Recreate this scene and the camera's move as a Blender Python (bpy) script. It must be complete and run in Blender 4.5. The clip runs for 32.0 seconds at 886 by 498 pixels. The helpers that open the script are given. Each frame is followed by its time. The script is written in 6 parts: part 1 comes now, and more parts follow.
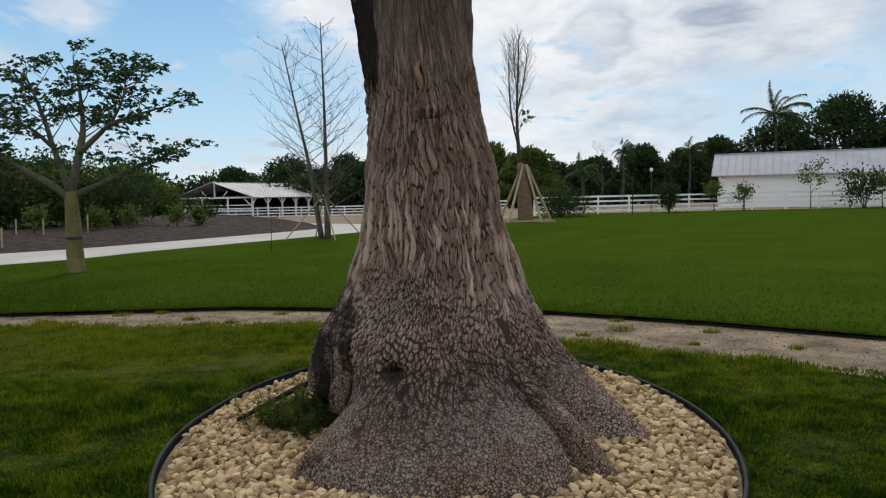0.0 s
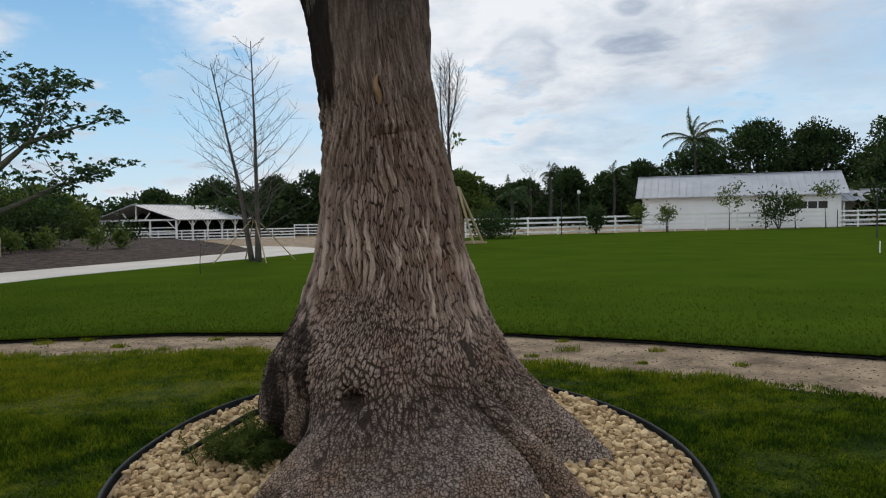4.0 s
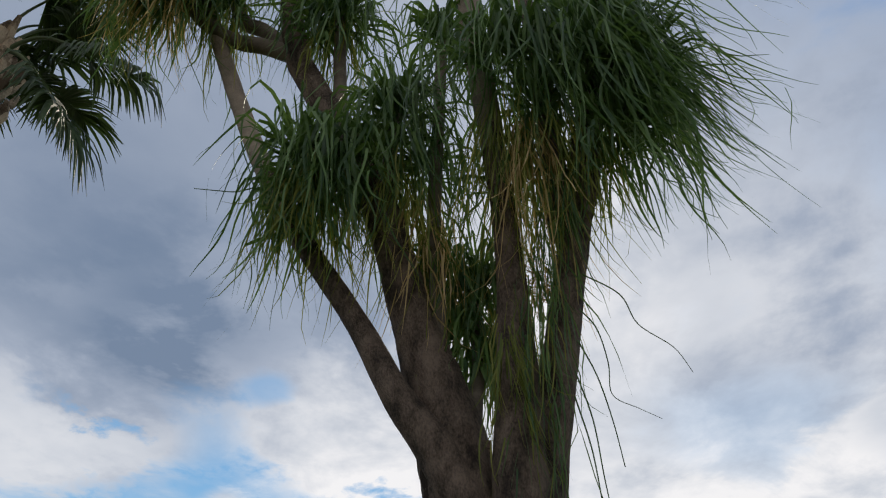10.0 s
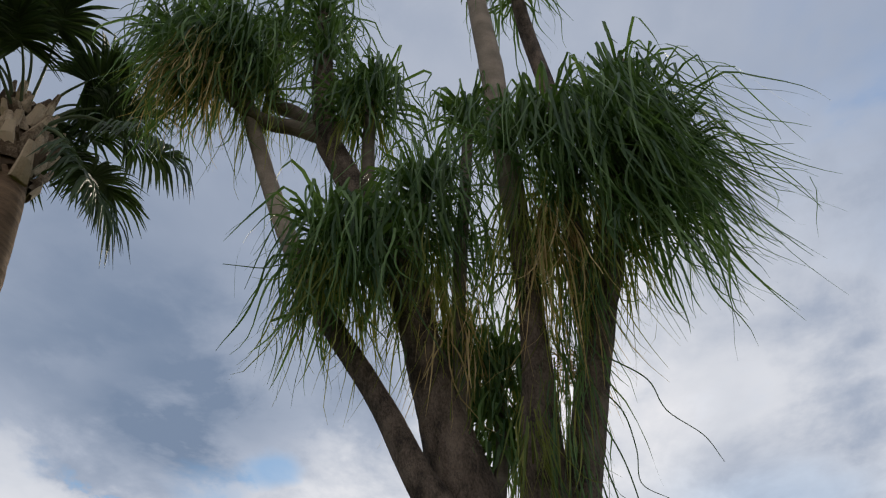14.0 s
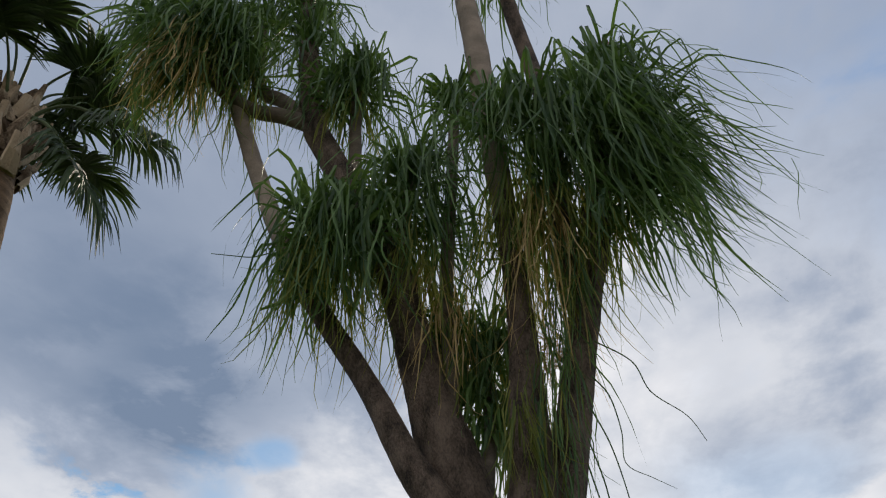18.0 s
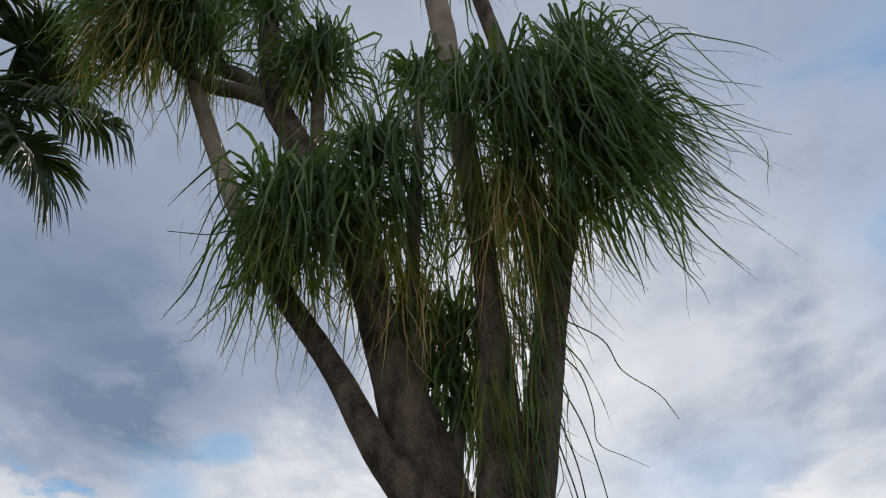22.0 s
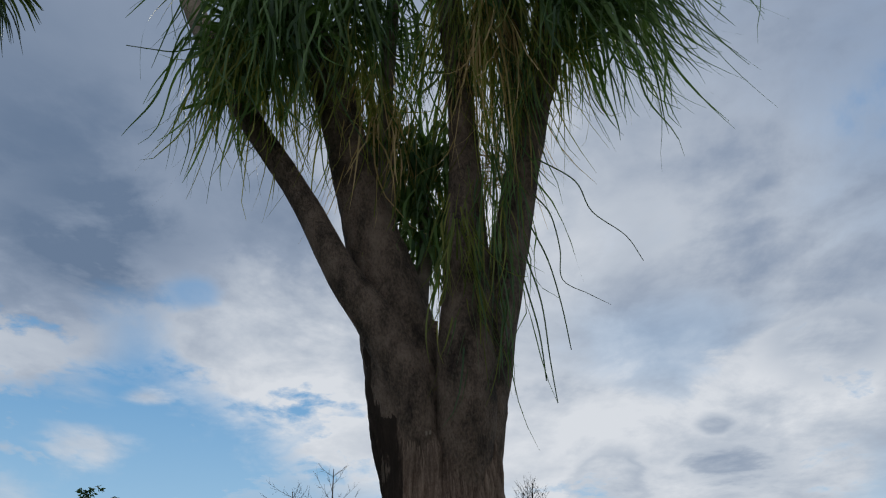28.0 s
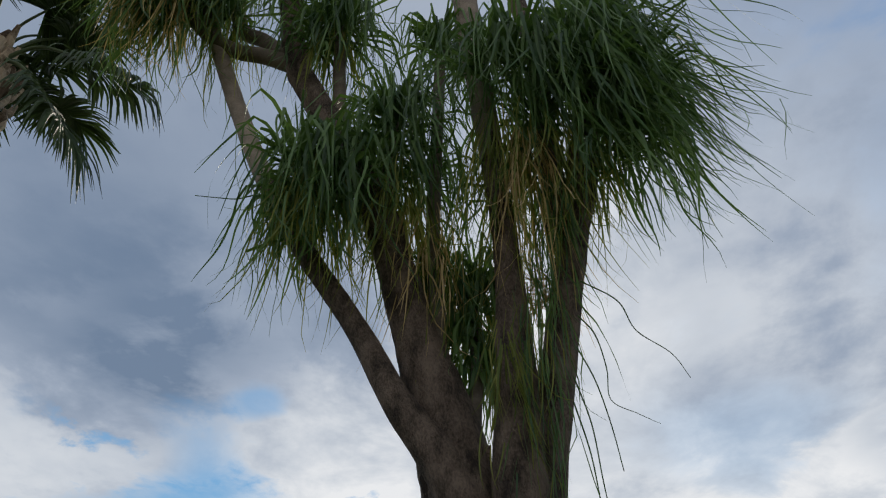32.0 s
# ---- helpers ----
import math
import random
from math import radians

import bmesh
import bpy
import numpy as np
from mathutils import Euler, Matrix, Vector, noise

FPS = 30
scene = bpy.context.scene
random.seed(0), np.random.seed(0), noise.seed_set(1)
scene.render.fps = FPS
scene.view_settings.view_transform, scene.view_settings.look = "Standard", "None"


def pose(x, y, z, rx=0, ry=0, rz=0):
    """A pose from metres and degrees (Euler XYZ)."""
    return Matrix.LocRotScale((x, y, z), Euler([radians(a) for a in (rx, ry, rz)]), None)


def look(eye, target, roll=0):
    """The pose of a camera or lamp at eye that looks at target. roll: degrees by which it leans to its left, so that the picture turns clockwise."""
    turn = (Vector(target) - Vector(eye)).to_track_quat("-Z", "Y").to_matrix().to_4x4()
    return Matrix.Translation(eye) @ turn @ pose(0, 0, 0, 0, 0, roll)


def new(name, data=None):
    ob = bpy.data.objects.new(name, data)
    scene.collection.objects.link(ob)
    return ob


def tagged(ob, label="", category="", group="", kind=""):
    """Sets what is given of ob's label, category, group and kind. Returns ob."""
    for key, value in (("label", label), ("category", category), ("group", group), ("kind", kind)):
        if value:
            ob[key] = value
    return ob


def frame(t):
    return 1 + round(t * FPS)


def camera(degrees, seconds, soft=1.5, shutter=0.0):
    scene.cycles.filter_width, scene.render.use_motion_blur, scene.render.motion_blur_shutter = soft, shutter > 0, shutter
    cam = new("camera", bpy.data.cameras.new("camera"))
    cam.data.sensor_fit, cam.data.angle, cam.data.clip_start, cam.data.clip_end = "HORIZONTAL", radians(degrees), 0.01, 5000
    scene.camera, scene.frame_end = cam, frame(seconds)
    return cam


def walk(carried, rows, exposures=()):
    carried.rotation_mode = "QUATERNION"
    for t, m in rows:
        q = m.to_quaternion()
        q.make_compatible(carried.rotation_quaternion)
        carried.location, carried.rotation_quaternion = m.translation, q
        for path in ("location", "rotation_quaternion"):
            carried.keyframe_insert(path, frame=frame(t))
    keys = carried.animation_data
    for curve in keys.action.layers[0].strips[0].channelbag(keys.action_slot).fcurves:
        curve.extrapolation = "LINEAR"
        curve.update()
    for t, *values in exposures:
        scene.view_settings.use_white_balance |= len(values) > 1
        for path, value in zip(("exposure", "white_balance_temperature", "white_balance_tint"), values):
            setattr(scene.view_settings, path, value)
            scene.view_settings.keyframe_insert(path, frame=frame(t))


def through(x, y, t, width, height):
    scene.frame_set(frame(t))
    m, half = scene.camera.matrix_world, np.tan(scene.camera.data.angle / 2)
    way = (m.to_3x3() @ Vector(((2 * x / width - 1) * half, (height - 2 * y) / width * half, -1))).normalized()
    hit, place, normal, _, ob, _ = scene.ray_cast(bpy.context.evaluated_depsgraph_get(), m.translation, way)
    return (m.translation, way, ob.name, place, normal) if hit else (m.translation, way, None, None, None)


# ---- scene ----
# ---------------------------------------------------------------- camera
cam = camera(60.0, 32.0, soft=1.15)


def stand(x, y, z, turn, tilt, lean):
    """Camera pose: turn to the right, tilt up and lean, in degrees."""
    aim = Euler((0, 0, radians(-turn))).to_matrix() @ Euler((radians(90 + tilt), 0, radians(0))).to_matrix()
    return Matrix.Translation((x, y, z)) @ (aim @ Euler((0, 0, radians(lean))).to_matrix()).to_4x4()


PATH = [
    (0, 0.000, 0.001, 1.498, -0.04, -3.96, -1.14), (0.5, 0.014, 0.012, 1.493, -0.41, -3.08, -1.31),
    (1, 0.025, -0.007, 1.506, -0.52, -2.51, -1.67), (1.5, 0.022, -0.015, 1.505, -0.40, -2.23, -1.94),
    (2, 0.015, -0.006, 1.507, 0.15, -2.07, -2.10), (2.5, -0.017, 0.024, 1.507, 1.67, -2.03, -2.05),
    (4.5, -0.206, 0.184, 1.471, 7.16, -2.45, -0.64), (5, -0.206, 0.170, 1.474, 8.86, -1.91, -0.24),
    (5.5, -0.189, 0.143, 1.481, 8.20, -1.74, -0.15), (6, -0.144, 0.117, 1.508, 5.50, -0.71, -0.47),
    (6.5, -0.077, 0.097, 1.603, 1.63, 5.94, -0.71), (7, -0.054, 0.157, 1.723, -0.34, 13.14, -0.77),
    (7.5, -0.026, 0.016, 1.818, -1.77, 20.97, -2.17), (8, -0.016, -0.112, 1.839, -2.06, 29.05, -2.14),
    (8.5, -0.005, -0.174, 1.852, -2.47, 33.30, -1.84), (9, -0.002, -0.184, 1.868, -2.74, 34.22, -1.61),
    (9.5, -0.002, -0.167, 1.862, -4.56, 34.31, -0.30), (10, 0.028, -0.176, 1.872, -6.32, 34.67, 0.08),
    (10.5, 0.033, -0.200, 1.879, -8.27, 36.08, 0.26), (11, 0.025, -0.256, 1.874, -9.51, 37.99, 0.68),
    (11.5, 0.039, -0.294, 1.877, -9.87, 38.80, 0.80), (12, 0.025, -0.287, 1.881, -10.12, 39.02, 1.09),
    (12.5, 0.031, -0.239, 1.866, -10.10, 38.81, 1.32), (13, -0.023, -0.199, 1.863, -8.73, 39.04, 1.37),
    (13.5, -0.045, -0.178, 1.867, -8.36, 39.83, 1.77), (14, -0.063, -0.197, 1.849, -7.83, 40.70, 2.18),
    (14.5, -0.070, -0.198, 1.816, -6.94, 40.63, 2.05), (15, -0.055, -0.204, 1.832, -6.36, 39.84, 1.50),
    (15.5, -0.019, -0.228, 1.842, -6.44, 39.19, 1.26), (17.5, 0.003, -0.263, 1.851, -7.18, 39.23, 0.52),
    (18, 0.006, -0.257, 1.844, -7.21, 39.37, 0.92), (18.5, 0.037, -0.272, 1.848, -6.75, 39.59, 0.60),
    (19, 0.011, -0.264, 1.851, -6.57, 39.73, 0.49), (19.5, 0.020, -0.212, 1.866, -6.23, 39.07, -0.11),
    (20, 0.010, -0.177, 1.863, -6.39, 38.51, 0.09), (20.5, -0.012, -0.139, 1.857, -6.64, 38.10, -0.01),
    (21, -0.055, -0.087, 1.854, -6.24, 37.92, -0.23), (21.5, -0.064, -0.053, 1.857, -4.22, 37.94, -1.26),
    (22, -0.095, -0.057, 1.860, -3.12, 38.79, -1.46), (22.5, -0.063, -0.080, 1.835, -3.00, 38.89, -1.52),
    (23, -0.059, -0.103, 1.829, -2.84, 38.18, -1.33), (23.5, -0.029, -0.076, 1.855, -3.08, 36.45, -1.67),
    (24, 0.013, -0.065, 1.838, -3.28, 35.36, -1.33), (24.5, 0.003, -0.025, 1.832, -2.91, 33.69, -1.79),
    (26.5, -0.123, 0.070, 1.853, -0.71, 34.82, -0.49), (27, -0.141, 0.100, 1.833, -0.88, 33.89, -0.22),
    (27.5, -0.112, 0.111, 1.784, -1.35, 30.85, 0.34), (28, -0.128, 0.132, 1.766, -0.45, 28.22, -0.04),
    (28.5, -0.133, 0.123, 1.752, 1.99, 26.03, -0.39), (29, -0.120, 0.097, 1.738, 2.65, 24.74, -0.17),
    (29.5, -0.096, 0.060, 1.725, 3.02, 24.60, 0.21), (30, -0.054, -0.055, 1.714, 1.56, 25.65, -0.06),
    (30.5, 0.006, -0.105, 1.727, -2.32, 28.06, -0.26), (31, -0.010, -0.134, 1.785, -4.62, 31.16, -0.64),
    (31.5, -0.023, -0.170, 1.794, -5.40, 33.92, -0.43), (32, -0.021, -0.200, 1.801, -5.69, 35.63, -0.12)
]
walk(cam, [(t, stand(*row)) for t, *row in PATH],
     exposures=[(0, 0.32, 6500, 10), (5, 0.27, 6420, 10), (6, 0.2, 6400, 10), (7, 0.0, 6220, 10), (8, -0.2, 6220, 10), (9, 0.18, 6600, 11), (12, 0.37, 6800, 13), (21, 0.38, 6720, 12), (24, 0.24, 6650, 11),
                (27, 0.2, 6550, 11), (28, -0.02, 6300, 10), (30, -0.18, 6170, 10), (31, -0.1, 6400, 10), (32, 0.2, 6600, 10)])

# ---------------------------------------------------------------- light
world = bpy.data.worlds.new("sky")
scene.world = world
world.use_nodes = True


class Nodes:
    """Short hand for node trees."""

    def __init__(self, tree):
        self.tree = tree
        tree.nodes.clear()

    def add(self, kind, **sockets):
        n = self.tree.nodes.new(kind)
        for key, value in sockets.items():
            self.put(n.inputs[int(key[1:])] if key[0] == "i" and key[1:].isdigit() else n.inputs[key.replace("_", " ")], value)
        return n

    def put(self, socket, value):
        if isinstance(value, bpy.types.NodeSocket):
            self.tree.links.new(value, socket)
        elif isinstance(value, bpy.types.Node):
            self.tree.links.new(value.outputs[0], socket)
        else:
            socket.default_value = value

    def math(self, op, a, b=0.0, c=0.0, clamp=False):
        n = self.tree.nodes.new("ShaderNodeMath")
        n.operation, n.use_clamp = op, clamp
        for s, v in zip(n.inputs, (a, b, c)):
            self.put(s, v)
        return n.outputs[0]

    def vec(self, op, a, b=(0, 0, 0)):
        n = self.tree.nodes.new("ShaderNodeVectorMath")
        n.operation = op
        self.put(n.inputs[0], a)
        if op == "SCALE":
            self.put(n.inputs["Scale"], b)
        else:
            self.put(n.inputs[1], b)
        return n.outputs["Value"] if op in ("DOT_PRODUCT", "LENGTH", "DISTANCE") else n.outputs[0]

    def ramp(self, fac, stops, kind="LINEAR"):
        n = self.tree.nodes.new("ShaderNodeValToRGB")
        n.color_ramp.interpolation = kind
        el = n.color_ramp.elements
        while len(el) < len(stops):
            el.new(0.5)
        for e, (p, c) in zip(el, stops):
            e.position, e.color = p, (c if len(c) == 4 else (*c, 1)) if not isinstance(c, float) else (c, c, c, 1)
        self.put(n.inputs[0], fac)
        return n.outputs[0]

    def mix(self, fac, a, b, blend="MIX"):
        n = self.tree.nodes.new("ShaderNodeMix")
        n.data_type, n.blend_type = "RGBA", blend
        self.put(n.inputs[0], fac)
        for s, v in ((n.inputs[6], a), (n.inputs[7], b)):
            self.put(s, (*v, 1) if isinstance(v, tuple) and len(v) == 3 else v)
        return n.outputs[2]

    def noise(self, at, scale, detail=4.0, rough=0.55, distortion=0.0):
        n = self.tree.nodes.new("ShaderNodeTexNoise")
        for k, v in (("Vector", at), ("Scale", scale), ("Detail", detail), ("Roughness", rough), ("Distortion", distortion)):
            self.put(n.inputs[k], v)
        return n.outputs[0]

    def smooth(self, value, lo, hi, to0=0.0, to1=1.0):
        n = self.tree.nodes.new("ShaderNodeMapRange")
        n.interpolation_type = "SMOOTHSTEP"
        for s, v in zip(n.inputs, (value, lo, hi, to0, to1)):
            self.put(s, v)
        return n.outputs[0]


def toward(az, el):
    """Unit direction at an azimuth (from +y towards +x) and an elevation in degrees."""
    a, e = radians(az), radians(el)
    return Vector((math.sin(a) * math.cos(e), math.cos(a) * math.cos(e), math.sin(e)))


SUN_AZ, SUN_EL = -4.0, 40.0


def build_sky():
    k = Nodes(world.node_tree)
    way = k.add("ShaderNodeTexCoord").outputs["Generated"]
    sky = k.add("ShaderNodeTexSky")
    sky.sky_type, sky.sun_disc, sky.sun_elevation, sky.sun_rotation = "NISHITA", False, radians(SUN_EL), radians(SUN_AZ)
    sky.dust_density, sky.ozone_density = 0.3, 1.6
    up = k.vec("DOT_PRODUCT", way, (0, 0, 1))
    clear = k.ramp(up, [(0.0, (0.56, 0.68, 0.76)), (0.12, (0.36, 0.58, 0.76)), (0.3, (0.15, 0.37, 0.63)), (0.8, (0.09, 0.23, 0.5))])
    blue = k.mix(0.8, k.mix(1.0, sky.outputs[0], (0.05, 0.052, 0.056), "MULTIPLY"), clear)
    # the cloud deck: directions laid out on a flat sheet overhead
    lift = k.math("ADD", k.math("MAXIMUM", up, 0.0), 0.16)
    flat = k.vec("MULTIPLY", k.vec("DIVIDE", way, k.add("ShaderNodeCombineXYZ", X=lift, Y=lift, Z=lift).outputs[0]), (1.0, 0.8, 0.2))
    wisps = k.noise(flat, 2.6, 8.0, 0.58, 0.35)
    puffs = k.noise(k.vec("ADD", flat, (7.3, 2.1, 0.4)), 5.2, 8.0, 0.6, 0.2)
    wide = k.noise(k.vec("ADD", flat, (3.1, 8.2, 1.4)), 1.1, 5.0, 0.55)

    def patch(az, el, size, soft=0.45, flatness=1.0, ragged=1.3):
        d = k.vec("SUBTRACT", way, toward(az, el))
        d = k.vec("LENGTH", k.vec("MULTIPLY", d, (1.0, 1.0, flatness)))
        wob = k.math("MULTIPLY_ADD", k.math("SUBTRACT", wisps, 0.5), size * ragged * 2.0, k.math("MULTIPLY_ADD", k.math("SUBTRACT", puffs, 0.5), size * ragged, d))
        return k.smooth(wob, size * (1 + soft), size * (1 - soft))

    cover = k.smooth(k.math("MULTIPLY_ADD", wide, 0.55, k.math("MULTIPLY", wisps, 0.6)), 0.33, 0.5)
    for az, el, size, amount, flatness in ((-23, 15, 0.15, 1.0, 1.5), (-12, 8, 0.2, 0.8, 2.0), (-29, 8, 0.22, 0.95, 1.7), (-20.2, 23.7, 0.035, 0.65, 1.6), (-45, 12, 0.2, 0.9, 1.5),
                                           (17.5, 20, 0.12, 0.3, 1.6), (16, 6.0, 0.16, 0.45, 2.5), (33, 7, 0.2, 0.55, 2.0), (5, 9, 0.1, 0.4, 2.0), (70, 30, 0.5, 0.4, 1.0), (-100, 20, 0.5, 0.5, 1.0)):
        cover = k.math("SUBTRACT", cover, k.math("MULTIPLY", patch(az, el, size, 0.5, flatness), amount), clamp=True)
    for az, el, size, amount, flatness in ((-16, 19.5, 0.09, 1.0, 1.6), (-25.5, 12.5, 0.045, 0.8, 2.0), (-22, 16.2, 0.025, 0.8, 3.0), (-30, 18.5, 0.09, 0.9, 2.2), (-37, 17, 0.07, 0.9, 1.8), (11, 11, 0.12, 0.75, 1.3),
                                           (27, 17, 0.12, 0.8, 2.2), (-31.5, 9.5, 0.05, 0.6, 2.5), (-7, 14, 0.08, 0.7, 1.2), (24, 11, 0.08, 0.6, 2.0)):
        cover = k.math("ADD", cover, k.math("MULTIPLY", patch(az, el, size, 0.6, flatness, 1.6), k.math("MULTIPLY", k.smooth(puffs, 0.3, 0.55), amount)), clamp=True)
    height = k.smooth(up, 0.12, 0.62, 0.2, 0.64)
    swirl = k.math("MULTIPLY_ADD", k.math("SUBTRACT", wide, 0.5), 1.0, k.math("MULTIPLY_ADD", k.math("SUBTRACT", puffs, 0.5), 0.5, k.math("MULTIPLY", k.math("SUBTRACT", wisps, 0.5), 0.6)))
    dark = k.math("ADD", height, swirl)
    for az, el, size, amount, flatness in ((-33, 27.5, 0.15, 0.26, 1.7), (-25, 26.5, 0.08, 0.22, 1.8), (-42, 33, 0.25, 0.2, 1.0), (19.3, 12.1, 0.055, 0.46, 2.4), (19.3, 14.4, 0.022, 0.38, 1.8),
                                           (12.1, 11.6, 0.045, 0.36, 1.5), (28, 19, 0.06, 0.2, 2.0), (-31, 23.5, 0.08, 0.2, 2.0), (14, 23, 0.12, 0.15, 1.5), (8, 46, 0.25, 0.12, 1.0)):
        dark = k.math("ADD", dark, k.math("MULTIPLY", patch(az, el, size, 0.75 if size > 0.07 else 0.45, flatness, 2.6), amount))
    for az, el, size, amount in ((-4, 34, 0.15, 0.3), (13, 32, 0.2, 0.3), (-17, 20, 0.1, 0.3), (22, 24, 0.15, 0.15), (3, 8, 0.3, 0.2), (-36, 19, 0.1, 0.25)):
        dark = k.math("SUBTRACT", dark, k.math("MULTIPLY", patch(az, el, size, 0.9), amount))
    cloud = k.ramp(k.math("MULTIPLY_ADD", dark, 0.9, 0.05), [(0.0, (0.73, 0.74, 0.755)), (0.28, (0.52, 0.555, 0.605)), (0.6, (0.295, 0.345, 0.43)), (1.0, (0.14, 0.19, 0.275))])
    total = k.mix(k.math("MULTIPLY", cover, 0.95), blue, cloud)
    # unseen bright cloud, added behind the camera to light the trunk's front
    bank = k.smooth(k.math("MULTIPLY_ADD", k.math("SUBTRACT", wide, 0.5), 0.5, k.vec("DOT_PRODUCT", way, (0.0, -0.95, 0.3))), 0.05, 0.75)
    total = k.mix(bank, total, (0.62, 0.655, 0.71))
    out = k.add("ShaderNodeOutputWorld")
    bg = k.add("ShaderNodeBackground", Color=total, Strength=1.0)
    k.put(out.inputs[0], bg)


build_sky()
sun = new("sun", bpy.data.lights.new("sun", "SUN"))
sun.data.energy, sun.data.angle, sun.data.color = 1.45, radians(14), (1.0, 0.91, 0.76)
sun.matrix_world = look(toward(SUN_AZ, SUN_EL) * 50, (0, 0, 0))
sun.name = "sun"


# ---------------------------------------------------------------- materials
def material(name, low, high, scale=6.0, fine=60.0, rough=0.85, bump=0.3, depth=0.01, spread=0.25, stretch=(1, 1, 1), metal=0.0,
             random_from="", spec=0.3):
    """Two colours mixed by coarse and fine noise, with fine relief."""
    m = bpy.data.materials.new(name)
    m.use_nodes = True
    k = Nodes(m.node_tree)
    at = k.vec("MULTIPLY", k.add("ShaderNodeTexCoord").outputs["Object"], stretch)
    big, small = k.noise(at, scale, 5.0), k.noise(at, fine, 4.0, 0.65)
    f = k.math("MULTIPLY_ADD", big, 0.6, k.math("MULTIPLY", small, 0.4))
    if random_from == "island":
        f = k.math("MULTIPLY_ADD", k.math("SUBTRACT", k.add("ShaderNodeNewGeometry").outputs["Random Per Island"], 0.5), 0.55, f)
    elif random_from == "object":
        f = k.math("MULTIPLY_ADD", k.math("SUBTRACT", k.add("ShaderNodeObjectInfo").outputs["Random"], 0.5), 0.55, f)
    col = k.mix(k.smooth(f, 0.5 - spread, 0.5 + spread), low, high)
    b = k.add("ShaderNodeBump", Strength=bump, Distance=depth, Height=k.math("ADD", small, big))
    s = k.add("ShaderNodeBsdfPrincipled", Base_Color=col, Metallic=metal, Normal=b,
              Roughness=k.smooth(small, 0.2, 0.8, rough - 0.1, min(1.0, rough + 0.1)))
    s.inputs["Specular IOR Level"].default_value = spec
    k.put(k.add("ShaderNodeOutputMaterial").inputs[0], s)
    return m


def leaf_material(name, low, high, through=0.35, rough=0.5, spec=0.4):
    """Leaves: colour varies from leaf to leaf and along it, and light comes through."""
    m = bpy.data.materials.new(name)
    m.use_nodes = True
    k = Nodes(m.node_tree)
    at = k.add("ShaderNodeTexCoord").outputs["Object"]
    r = k.add("ShaderNodeNewGeometry").outputs["Random Per Island"]
    f = k.math("MULTIPLY_ADD", r, 0.7, k.math("MULTIPLY", k.noise(at, 2.5, 3.0), 0.4))
    col = k.mix(k.smooth(f, 0.15, 0.95), low, high)
    s = k.add("ShaderNodeBsdfPrincipled", Base_Color=col, Roughness=rough)
    s.inputs["Specular IOR Level"].default_value = spec
    t = k.add("ShaderNodeBsdfTranslucent", Color=k.mix(0.6, col, (high[0] * 1.3, high[1] * 1.3, high[2] * 0.6)))
    mx = k.add("ShaderNodeMixShader", i0=through, i1=s, i2=t)
    k.put(k.add("ShaderNodeOutputMaterial").inputs[0], mx)
    return m


def lawn_material(name, blades):
    """Dark green, yellow-green and worn straw-coloured patches, some metres and some hand-widths across."""
    m = bpy.data.materials.new(name)
    m.use_nodes = True
    k = Nodes(m.node_tree)
    at = k.add("ShaderNodeTexCoord").outputs["Object"]
    big, mid, fine = k.noise(at, 0.55, 4.0, 0.6), k.noise(k.vec("ADD", at, (5, 3, 0)), 3.6, 6.0, 0.7), k.noise(at, 60.0, 3.0, 0.7)
    # darker green up to y 5, turning yellower towards the track
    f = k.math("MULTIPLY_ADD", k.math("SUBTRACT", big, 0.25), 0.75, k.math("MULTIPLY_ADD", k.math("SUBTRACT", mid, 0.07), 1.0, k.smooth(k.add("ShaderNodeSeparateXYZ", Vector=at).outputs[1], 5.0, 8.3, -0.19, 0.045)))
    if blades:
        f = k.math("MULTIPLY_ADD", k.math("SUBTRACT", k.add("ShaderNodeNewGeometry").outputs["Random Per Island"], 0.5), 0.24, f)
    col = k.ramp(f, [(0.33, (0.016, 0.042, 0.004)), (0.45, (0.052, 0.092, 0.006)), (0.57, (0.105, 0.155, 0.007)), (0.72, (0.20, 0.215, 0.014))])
    if not blades:
        col = k.mix(k.smooth(fine, 0.3, 0.7, 0.95, 0.45), col, (0.016, 0.022, 0.005))
    s = k.add("ShaderNodeBsdfPrincipled", Base_Color=col, Roughness=0.8, Normal=k.add("ShaderNodeBump", Strength=0.6, Distance=0.02, Height=fine))
    s.inputs["Specular IOR Level"].default_value = 0.02
    if blades:
        t = k.add("ShaderNodeBsdfTranslucent", Color=col)
        s = k.add("ShaderNodeMixShader", i0=0.45, i1=s, i2=t)
    k.put(k.add("ShaderNodeOutputMaterial").inputs[0], s)
    return m


